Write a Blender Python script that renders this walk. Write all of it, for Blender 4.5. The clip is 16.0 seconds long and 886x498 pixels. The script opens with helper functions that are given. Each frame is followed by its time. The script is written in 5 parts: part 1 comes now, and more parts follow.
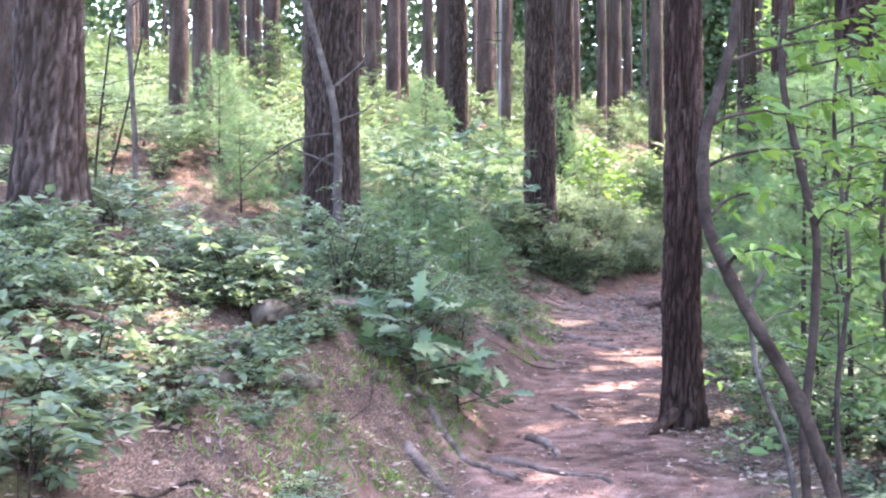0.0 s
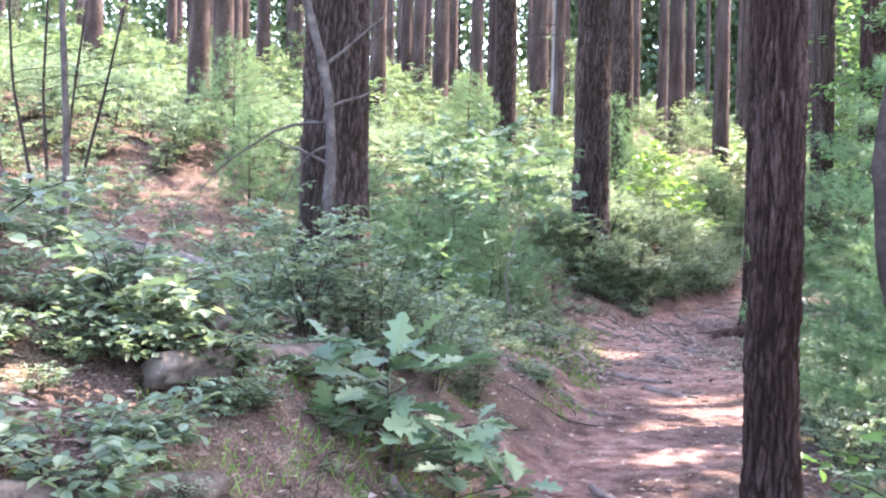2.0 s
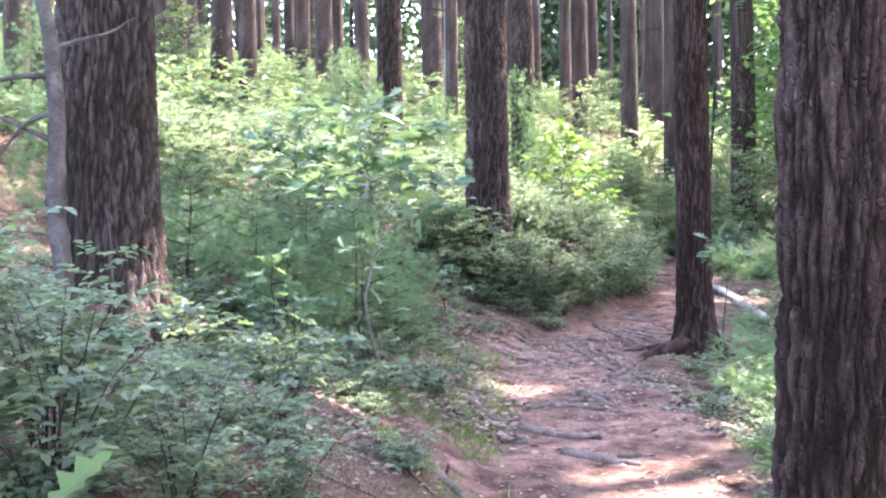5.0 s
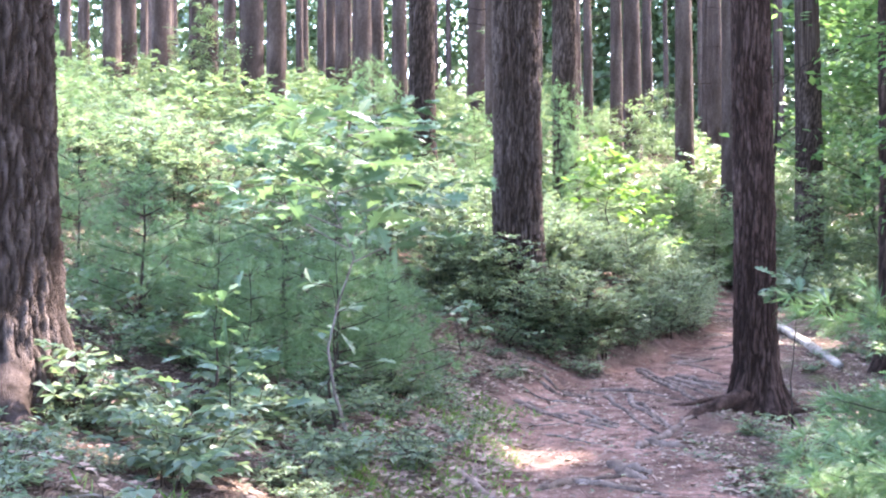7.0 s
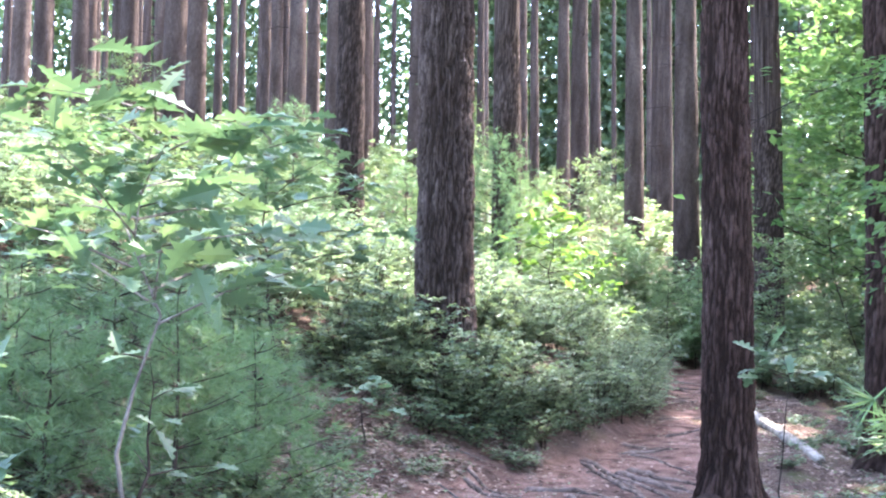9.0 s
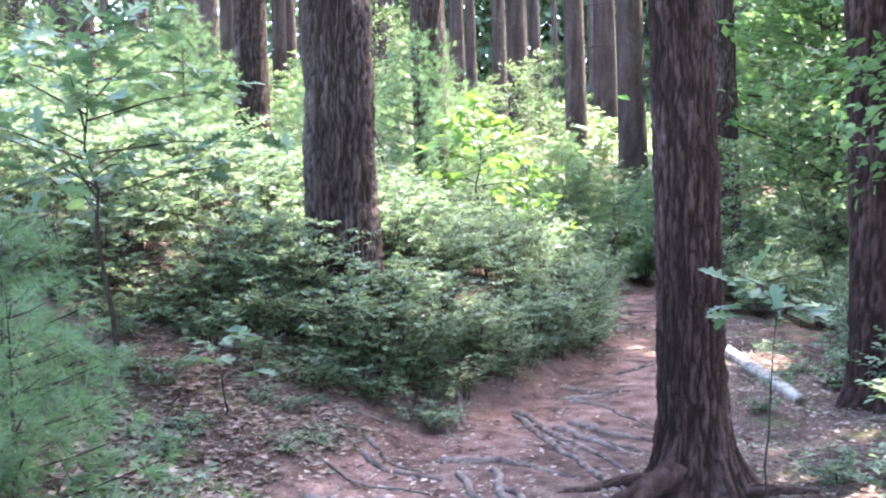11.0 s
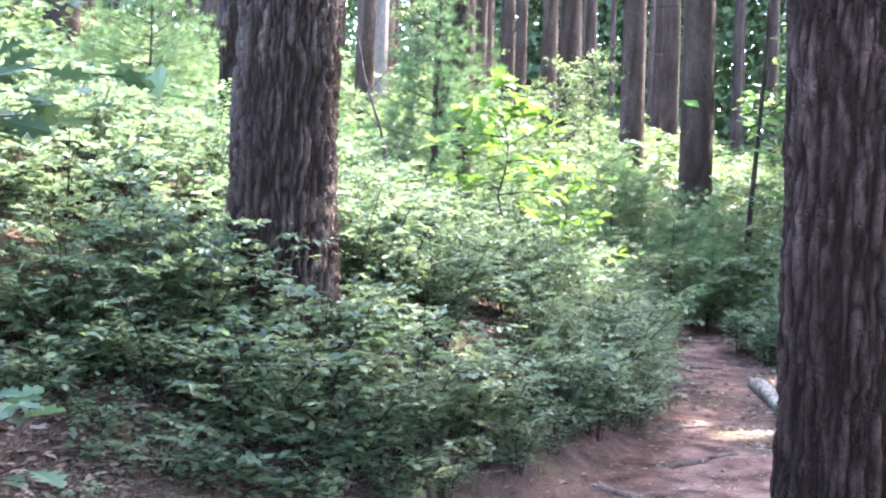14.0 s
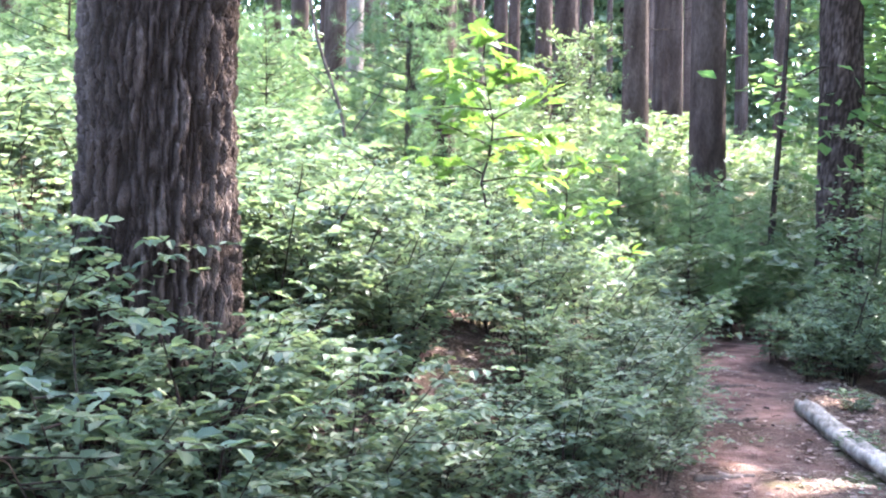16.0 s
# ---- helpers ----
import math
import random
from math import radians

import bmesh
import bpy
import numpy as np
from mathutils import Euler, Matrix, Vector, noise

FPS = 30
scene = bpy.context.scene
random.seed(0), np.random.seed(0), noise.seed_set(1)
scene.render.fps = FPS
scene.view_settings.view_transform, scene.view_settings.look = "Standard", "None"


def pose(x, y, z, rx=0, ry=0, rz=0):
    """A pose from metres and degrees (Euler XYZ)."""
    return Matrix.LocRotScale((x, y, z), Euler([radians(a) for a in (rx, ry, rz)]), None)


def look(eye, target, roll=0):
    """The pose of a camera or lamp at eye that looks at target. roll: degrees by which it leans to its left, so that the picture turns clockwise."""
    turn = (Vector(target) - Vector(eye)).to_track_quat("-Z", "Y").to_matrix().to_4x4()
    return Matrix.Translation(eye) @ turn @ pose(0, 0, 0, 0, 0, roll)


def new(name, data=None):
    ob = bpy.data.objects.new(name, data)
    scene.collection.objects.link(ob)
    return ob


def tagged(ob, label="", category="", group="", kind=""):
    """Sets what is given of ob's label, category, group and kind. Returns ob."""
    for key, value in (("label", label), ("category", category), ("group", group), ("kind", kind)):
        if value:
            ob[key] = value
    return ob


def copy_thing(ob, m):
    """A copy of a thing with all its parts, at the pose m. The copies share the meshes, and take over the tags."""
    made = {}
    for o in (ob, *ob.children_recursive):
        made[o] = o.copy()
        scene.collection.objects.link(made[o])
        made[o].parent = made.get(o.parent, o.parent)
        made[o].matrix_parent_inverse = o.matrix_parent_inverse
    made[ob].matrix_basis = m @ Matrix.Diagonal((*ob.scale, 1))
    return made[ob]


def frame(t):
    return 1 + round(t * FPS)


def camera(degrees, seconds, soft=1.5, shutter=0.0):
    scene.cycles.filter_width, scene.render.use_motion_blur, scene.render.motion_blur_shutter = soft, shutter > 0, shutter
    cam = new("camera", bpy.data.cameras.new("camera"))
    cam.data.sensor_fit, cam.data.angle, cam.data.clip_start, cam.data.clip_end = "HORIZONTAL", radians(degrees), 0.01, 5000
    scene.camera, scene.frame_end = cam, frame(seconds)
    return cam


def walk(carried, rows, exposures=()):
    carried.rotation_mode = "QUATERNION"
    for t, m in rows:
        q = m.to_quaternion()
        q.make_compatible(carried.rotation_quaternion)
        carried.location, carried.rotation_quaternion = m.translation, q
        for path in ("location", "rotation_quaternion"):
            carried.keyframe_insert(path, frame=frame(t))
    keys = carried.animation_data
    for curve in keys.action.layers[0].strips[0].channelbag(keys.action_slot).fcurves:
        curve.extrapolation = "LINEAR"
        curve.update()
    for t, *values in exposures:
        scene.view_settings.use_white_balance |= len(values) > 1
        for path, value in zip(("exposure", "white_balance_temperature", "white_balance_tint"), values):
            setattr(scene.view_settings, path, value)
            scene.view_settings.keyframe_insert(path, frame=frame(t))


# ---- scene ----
# ---- camera and walk ----
cam = camera(41.6, 16.0, soft=2.2)
METRES, EYE, TILT, LEAN, TURN = 16.5, 1.5, 0.0, 0.0, -2.9
ROWS = [
    (0.0, 0.0021, 0.0000, 0.0000, 0.20, -0.85, 0.28),
    (0.5, 0.0075, 0.0363, 0.0007, 1.68, -0.01, 0.24),
    (1.0, 0.0108, 0.0698, 0.0015, 2.54, 0.11, -0.94),
    (1.5, 0.0128, 0.1027, 0.0040, 1.72, -0.78, -0.35),
    (2.0, 0.0186, 0.1362, 0.0059, 2.91, -0.72, -1.05),
    (2.5, 0.0192, 0.1683, 0.0061, 2.44, -0.85, -0.44),
    (3.0, 0.0185, 0.2009, 0.0100, -0.59, -1.17, 1.14),
    (3.5, 0.0223, 0.2328, 0.0100, -0.47, 0.45, 0.44),
    (4.0, 0.0242, 0.2674, 0.0099, -2.08, -1.89, 1.33),
    (6.5, 0.0641, 0.4062, 0.0096, 0.33, 0.93, 0.30),
    (7.0, 0.0648, 0.4347, 0.0110, 1.13, 0.48, 0.54),
    (7.5, 0.0695, 0.4644, 0.0099, 0.62, 1.54, 1.44),
    (8.0, 0.0713, 0.4933, 0.0106, 1.42, 2.80, 2.15),
    (8.5, 0.0725, 0.5248, 0.0134, -0.20, 2.91, 1.62),
    (9.0, 0.0818, 0.5577, 0.0100, -1.54, 3.83, -0.56),
    (9.5, 0.0885, 0.5847, 0.0093, -1.90, 2.26, 0.09),
    (10.0, 0.0950, 0.6171, 0.0112, -4.75, -0.16, 2.52),
    (12.5, 0.1333, 0.7606, 0.0149, -2.46, -0.07, 0.19),
    (13.0, 0.1393, 0.7897, 0.0129, -2.89, 0.62, 0.03),
    (13.5, 0.1411, 0.8184, 0.0132, -0.20, 0.15, -1.42),
    (14.0, 0.1416, 0.8589, 0.0140, -1.75, 0.93, -1.80),
    (14.5, 0.1492, 0.8936, 0.0127, -0.73, 0.86, -1.97),
    (15.0, 0.1532, 0.9243, 0.0134, -1.81, 0.56, -2.28),
    (15.5, 0.1536, 0.9487, 0.0173, -3.13, 0.40, -1.76),
    (16.0, 0.1564, 0.9755, 0.0183, -1.78, 0.70, -0.62),
]
walk(cam, [(t, pose(0, 0, EYE, TILT, LEAN, TURN) @ pose(METRES * x, METRES * y, METRES * z, 90 + pitch, roll, yaw)) for t, x, y, z, yaw, pitch, roll in ROWS],
     [(0.0, 4.64, 6400, 23), (4.0, 4.8, 6500, 24), (7.0, 4.82, 6170, 21), (12.0, 4.98, 6070, 18), (16.0, 4.9, 6000, 18)])

# ---- world, sun, exposure ----
SUN_AZ, SUN_EL = 60.0, 52.0
world = bpy.data.worlds.new("sky")
scene.world = world
world.use_nodes = True
wn = world.node_tree.nodes
sky = wn.new("ShaderNodeTexSky")
sky.sky_type, sky.sun_disc = "NISHITA", False
sky.sun_elevation, sky.sun_rotation = radians(SUN_EL), radians(SUN_AZ)
sky.air_density, sky.dust_density = 1.0, 2.0
world.node_tree.links.new(sky.outputs[0], wn["Background"].inputs[0])
wn["Background"].inputs[1].default_value = 0.15
TO_SUN = Vector((math.sin(radians(SUN_AZ)) * math.cos(radians(SUN_EL)), math.cos(radians(SUN_AZ)) * math.cos(radians(SUN_EL)), math.sin(radians(SUN_EL))))
sun = new("sun", bpy.data.lights.new("sun", "SUN"))
sun.data.energy, sun.data.angle, sun.data.color = 2.05, radians(0.5), (1.0, 0.95, 0.86)
sun.matrix_world = look(TO_SUN * 60, (0, 0, 0))

# ---- materials ----


def material(name):
    m = bpy.data.materials.new(name)
    m.use_nodes = True
    return m, m.node_tree.nodes, m.node_tree.links, m.node_tree.nodes["Principled BSDF"]


def ramp(nodes, stops):
    r = nodes.new("ShaderNodeValToRGB")
    r.color_ramp.elements[0].position, r.color_ramp.elements[0].color = stops[0][0], (*stops[0][1], 1)
    r.color_ramp.elements[1].position, r.color_ramp.elements[1].color = stops[-1][0], (*stops[-1][1], 1)
    for p, c in stops[1:-1]:
        r.color_ramp.elements.new(p).color = (*c, 1)
    return r


def noise_node(nodes, links, scale, detail=4.0, stretch=None, kind="Object"):
    n = nodes.new("ShaderNodeTexNoise")
    n.inputs["Scale"].default_value, n.inputs["Detail"].default_value = scale, detail
    tc = nodes.new("ShaderNodeTexCoord")
    if stretch:
        mp = nodes.new("ShaderNodeMapping")
        mp.inputs["Scale"].default_value = stretch
        links.new(tc.outputs[kind], mp.inputs[0])
        links.new(mp.outputs[0], n.inputs[0])
    else:
        links.new(tc.outputs[kind], n.inputs[0])
    return n


def mixed(nodes, links, a, b, fac, how="MIX"):
    mx = nodes.new("ShaderNodeMix")
    mx.data_type, mx.blend_type = "RGBA", how
    for sock, v in ((mx.inputs[0], fac), (mx.inputs[6], a), (mx.inputs[7], b)):
        if hasattr(v, "links"):
            links.new(v, sock)
        elif isinstance(v, tuple):
            sock.default_value = (*v, 1)
        else:
            sock.default_value = v
    return mx.outputs[2]


def leaf_material(name, dark, mid, light, through_light=0.4, rough=0.5):
    """Leaf blades: each blade its own shade, light shining through."""
    m, nodes, links, bsdf = material(name)
    geo = nodes.new("ShaderNodeNewGeometry")
    r = ramp(nodes, [(0.0, dark), (0.55, mid), (1.0, light)])
    links.new(geo.outputs["Random Per Island"], r.inputs[0])
    n = noise_node(nodes, links, 1.3, 2.0)
    shade = ramp(nodes, [(0.3, (0.62, 0.62, 0.62)), (0.7, (1.0, 1.0, 1.0))])
    links.new(n.outputs[0], shade.inputs[0])
    col = mixed(nodes, links, r.outputs[0], shade.outputs[0], 1.0, "MULTIPLY")
    links.new(col, bsdf.inputs["Base Color"])
    bsdf.inputs["Roughness"].default_value = rough
    bsdf.inputs["Specular IOR Level"].default_value = 0.42
    tl = nodes.new("ShaderNodeBsdfTranslucent")
    warm = mixed(nodes, links, col, (1.03, 1.1, 0.8), 1.0, "MULTIPLY")
    links.new(warm, tl.inputs[0])
    mx = nodes.new("ShaderNodeMixShader")
    mx.inputs[0].default_value = through_light
    links.new(bsdf.outputs[0], mx.inputs[1])
    links.new(tl.outputs[0], mx.inputs[2])
    links.new(mx.outputs[0], nodes["Material Output"].inputs[0])
    return m


def bark_material(name, furrow, plate, pale, fine=1.0):
    m, nodes, links, bsdf = material(name)
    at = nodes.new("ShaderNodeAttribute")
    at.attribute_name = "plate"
    n1 = noise_node(nodes, links, 3.0, 5.0, (1, 1, 0.35))
    n2 = noise_node(nodes, links, 40.0, 6.0, (1, 1, 0.3))
    plates = mixed(nodes, links, plate, pale, ramp_out(nodes, links, n1.outputs[0], 0.4, 0.72))
    plates = mixed(nodes, links, plates, (0.45, 0.42, 0.4), ramp_out(nodes, links, n2.outputs[0], 0.35, 0.75), "MULTIPLY")
    info = nodes.new("ShaderNodeObjectInfo")
    tone = ramp(nodes, [(0.0, (0.75, 0.72, 0.72)), (1.0, (1.15, 1.12, 1.1))])
    links.new(info.outputs["Random"], tone.inputs[0])
    # furrows: redder inner bark, coloured darker still to stand in for shade in grooves
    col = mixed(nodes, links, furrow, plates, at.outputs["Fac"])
    col = mixed(nodes, links, col, tone.outputs[0], 1.0, "MULTIPLY")
    links.new(col, bsdf.inputs["Base Color"])
    bsdf.inputs["Roughness"].default_value = 0.92
    bsdf.inputs["Specular IOR Level"].default_value = 0.06
    v = nodes.new("ShaderNodeTexVoronoi")
    v.feature = "DISTANCE_TO_EDGE"
    mp, tc = nodes.new("ShaderNodeMapping"), nodes.new("ShaderNodeTexCoord")
    mp.inputs["Scale"].default_value = (22 * fine, 22 * fine, 6 * fine)
    links.new(tc.outputs["Object"], mp.inputs[0])
    links.new(mp.outputs[0], v.inputs["Vector"])
    add = nodes.new("ShaderNodeMath")
    add.operation = "MULTIPLY_ADD"
    add.inputs[1].default_value = 0.5
    links.new(n2.outputs[0], add.inputs[0])
    links.new(ramp_out(nodes, links, v.outputs["Distance"], 0.0, 0.25), add.inputs[2])
    bump = nodes.new("ShaderNodeBump")
    bump.inputs["Strength"].default_value, bump.inputs["Distance"].default_value = 0.8, 0.015
    links.new(add.outputs[0], bump.inputs["Height"])
    links.new(bump.outputs[0], bsdf.inputs["Normal"])
    return m


def ramp_out(nodes, links, source, lo, hi):
    mr = nodes.new("ShaderNodeMapRange")
    mr.inputs["From Min"].default_value, mr.inputs["From Max"].default_value = lo, hi
    links.new(source, mr.inputs["Value"])
    return mr.outputs[0]


def wood_material(name, dark, light):
    m, nodes, links, bsdf = material(name)
    n1 = noise_node(nodes, links, 9.0, 5.0)
    n2 = noise_node(nodes, links, 60.0, 4.0)
    r = ramp(nodes, [(0.3, dark), (0.75, light)])
    links.new(n1.outputs[0], r.inputs[0])
    col = mixed(nodes, links, r.outputs[0], (0.5, 0.5, 0.5), ramp_out(nodes, links, n2.outputs[0], 0.45, 0.8), "MULTIPLY")
    links.new(col, bsdf.inputs["Base Color"])
    bsdf.inputs["Roughness"].default_value = 0.9
    bsdf.inputs["Specular IOR Level"].default_value = 0.05
    bump = nodes.new("ShaderNodeBump")
    bump.inputs["Strength"].default_value, bump.inputs["Distance"].default_value = 0.6, 0.01
    links.new(n2.outputs[0], bump.inputs["Height"])
    links.new(bump.outputs[0], bsdf.inputs["Normal"])
    return m


def ground_material():
    m, nodes, links, bsdf = material("forest_floor")
    at = nodes.new("ShaderNodeAttribute")
    at.attribute_name = "trodden"
    big = noise_node(nodes, links, 0.9, 4.0)
    mid = noise_node(nodes, links, 6.0, 6.0)
    fine = noise_node(nodes, links, 55.0, 6.0)
    needle = noise_node(nodes, links, 120.0, 3.0, (1.0, 0.25, 1.0))
    soil = ramp(nodes, [(0.32, (0.085, 0.05, 0.039)), (0.5, (0.19, 0.117, 0.093)), (0.72, (0.3, 0.198, 0.16))])
    links.new(mid.outputs[0], soil.inputs[0])
    worn = ramp(nodes, [(0.36, (0.5, 0.5, 0.5)), (0.6, (1.05, 1.0, 1.0))])
    links.new(big.outputs[0], worn.inputs[0])
    soil_c = mixed(nodes, links, soil.outputs[0], worn.outputs[0], 1.0, "MULTIPLY")
    soil_c = mixed(nodes, links, soil_c, (0.5, 0.46, 0.44), ramp_out(nodes, links, fine.outputs[0], 0.42, 0.75), "MULTIPLY")
    litter = ramp(nodes, [(0.3, (0.04, 0.026, 0.02)), (0.55, (0.11, 0.072, 0.055)), (0.75, (0.21, 0.15, 0.115))])
    links.new(needle.outputs[0], litter.inputs[0])
    litter_c = mixed(nodes, links, litter.outputs[0], (0.5, 0.5, 0.5), ramp_out(nodes, links, mid.outputs[0], 0.4, 0.7), "MULTIPLY")
    moss_n = noise_node(nodes, links, 2.6, 8.0)
    moss = ramp_out(nodes, links, moss_n.outputs[0], 0.55, 0.75)
    moss_c = mixed(nodes, links, (0.045, 0.05, 0.02), (0.12, 0.125, 0.05), fine.outputs[0])
    off = mixed(nodes, links, litter_c, moss_c, moss)
    links.new(mixed(nodes, links, off, soil_c, at.outputs["Fac"]), bsdf.inputs["Base Color"])
    bsdf.inputs["Roughness"].default_value = 0.97
    bsdf.inputs["Specular IOR Level"].default_value = 0.05
    bump = nodes.new("ShaderNodeBump")
    bump.inputs["Strength"].default_value, bump.inputs["Distance"].default_value = 1.0, 0.035
    hs = mixed(nodes, links, fine.outputs[0], needle.outputs[0], 0.5)
    links.new(hs, bump.inputs["Height"])
    links.new(bump.outputs[0], bsdf.inputs["Normal"])
    return m


MAT_GROUND = ground_material()
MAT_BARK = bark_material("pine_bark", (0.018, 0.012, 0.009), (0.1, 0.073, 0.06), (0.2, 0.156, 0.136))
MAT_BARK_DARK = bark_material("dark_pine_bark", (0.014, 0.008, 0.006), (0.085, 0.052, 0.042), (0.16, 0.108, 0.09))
MAT_BARK_PALE = bark_material("pale_bark", (0.12, 0.1, 0.085), (0.3, 0.27, 0.25), (0.5, 0.47, 0.44))
MAT_TWIG = wood_material("twig_bark", (0.014, 0.01, 0.008), (0.055, 0.04, 0.032))
MAT_STEM = wood_material("grey_stem_bark", (0.03, 0.024, 0.02), (0.11, 0.09, 0.077))
MAT_GREY = wood_material("weathered_wood", (0.06, 0.05, 0.042), (0.24, 0.205, 0.175))
MAT_ROTTEN = wood_material("rotten_log_wood", (0.03, 0.024, 0.018), (0.17, 0.135, 0.11))
MAT_ROOT = wood_material("root_bark", (0.045, 0.032, 0.026), (0.2, 0.15, 0.125))
MAT_PALE = wood_material("bleached_wood", (0.1, 0.08, 0.062), (0.4, 0.35, 0.29))
MAT_LEAF = leaf_material("shrub_leaf", (0.085, 0.125, 0.08), (0.143, 0.19, 0.115), (0.22, 0.265, 0.135), 0.5)
MAT_FAR = leaf_material("sunny_leaf", (0.08, 0.125, 0.06), (0.13, 0.175, 0.085), (0.2, 0.235, 0.115), 0.5)
MAT_WOODS = leaf_material("far_wood_leaf", (0.09, 0.14, 0.07), (0.13, 0.19, 0.09), (0.18, 0.24, 0.11), 0.6)
MAT_MAPLE = leaf_material("maple_leaf", (0.075, 0.14, 0.05), (0.12, 0.2, 0.07), (0.17, 0.25, 0.085), 0.55)
MAT_OAK = leaf_material("oak_leaf", (0.065, 0.115, 0.06), (0.105, 0.165, 0.085), (0.15, 0.21, 0.095))
MAT_BRIGHT = leaf_material("yellow_green_leaf", (0.08, 0.15, 0.03), (0.12, 0.21, 0.04), (0.17, 0.25, 0.05), 0.5)
MAT_NEEDLE = leaf_material("pine_needle", (0.085, 0.15, 0.07), (0.125, 0.2, 0.09), (0.17, 0.25, 0.105), 0.45)
MAT_CROWN = leaf_material("pine_crown", (0.03, 0.06, 0.03), (0.05, 0.09, 0.04), (0.075, 0.12, 0.045), 0.35)
MAT_DEAD = leaf_material("dead_leaf", (0.08, 0.047, 0.034), (0.18, 0.115, 0.088), (0.34, 0.25, 0.2), 0.15, 0.7)

# ---- mesh helpers ----


class Geo:
    """Gathers vertices and faces into one mesh."""

    def __init__(self):
        self.v, self.f, self.n, self.a = [], [], 0, []

    def add(self, v, *faces):
        v = np.asarray(v, float).reshape(-1, 3)
        for f in faces:
            self.f.append(np.asarray(f, int) + self.n)
        self.v.append(v)
        self.n += len(v)
        return self

    def arrays(self):
        return (np.concatenate(self.v) if self.v else np.zeros((0, 3))), self.f

    def mesh(self, name, mat, smooth=False, attrs=None):
        v, fs = self.arrays()
        me = bpy.data.meshes.new(name)
        me.vertices.add(len(v))
        me.vertices.foreach_set("co", v.ravel())
        loops = np.concatenate([f.ravel() for f in fs]) if fs else np.zeros(0, int)
        sizes = np.concatenate([np.full(len(f), f.shape[1]) for f in fs]) if fs else np.zeros(0, int)
        me.loops.add(len(loops))
        me.loops.foreach_set("vertex_index", loops.astype(np.int32))
        me.polygons.add(len(sizes))
        me.polygons.foreach_set("loop_start", np.concatenate([[0], np.cumsum(sizes)[:-1]]).astype(np.int32))
        me.polygons.foreach_set("use_smooth", np.full(len(sizes), smooth))
        for key, values in (attrs or {}).items():
            a = me.attributes.new(key, "FLOAT", "POINT")
            a.data.foreach_set("value", np.asarray(values, np.float32))
        me.update(calc_edges=True)
        me.materials.append(mat)
        return me


def thing(name, at, label, category, group="", kind=""):
    ob = new(name)
    ob.matrix_basis = at
    return tagged(ob, label, category, group, kind)


def part(name, me, parent, label=""):
    ob = new(name, me)
    ob.parent = parent
    return tagged(ob, label)


def unit(a):
    return a / np.maximum(np.linalg.norm(a, axis=-1, keepdims=True), 1e-9)


def tube(geo, pts, radii, sides=5):
    """A tapered round stick along pts."""
    pts = np.asarray(pts, float)
    n = len(pts)
    d = unit(np.gradient(pts, axis=0))
    ref = np.where(np.abs(d[:, 2:3]) > 0.9, [[1.0, 0, 0]], [[0, 0, 1.0]])
    s = unit(np.cross(d, ref))
    u = np.cross(s, d)
    ang = np.linspace(0, 2 * np.pi, sides, endpoint=False)
    ring = s[:, None] * np.cos(ang)[None, :, None] + u[:, None] * np.sin(ang)[None, :, None]
    v = pts[:, None] + ring * np.asarray(radii, float)[:, None, None]
    i = np.arange(n - 1)[:, None] * sides + np.arange(sides)[None]
    j = np.arange(n - 1)[:, None] * sides + (np.arange(sides)[None] + 1) % sides
    q = np.stack([i, j, j + sides, i + sides], -1).reshape(-1, 4)
    caps = np.stack([np.arange(sides)[::-1], (n - 1) * sides + np.arange(sides)])
    geo.add(v.reshape(-1, 3), q, caps)


def blades(geo, p, d, up, length, width, six=True):
    """Leaf blades: base p, pointing along d, face towards up; folded a little on the midrib."""
    d = unit(d)
    s = unit(np.cross(d, up))
    n = np.cross(s, d)
    L, W = np.asarray(length)[:, None], np.asarray(width)[:, None]
    k = len(p)
    if six:
        v = np.stack([p, p + d * L * 0.3 + s * W * 0.45 + n * W * 0.14, p + d * L * 0.65 + s * W * 0.42 + n * W * 0.1, p + d * L - n * L * 0.1,
                      p + d * L * 0.65 - s * W * 0.42 + n * W * 0.1, p + d * L * 0.3 - s * W * 0.45 + n * W * 0.14], 1)
        b = np.arange(k)[:, None] * 6
        geo.add(v, np.concatenate([b + [[0, 1, 2, 3]], b + [[0, 3, 4, 5]]]))
    else:
        v = np.stack([p, p + d * L * 0.45 + s * W * 0.5 + n * W * 0.12, p + d * L, p + d * L * 0.45 - s * W * 0.5 + n * W * 0.12], 1)
        b = np.arange(k)[:, None] * 4
        geo.add(v, np.concatenate([b + [[0, 1, 2]], b + [[0, 2, 3]]]))


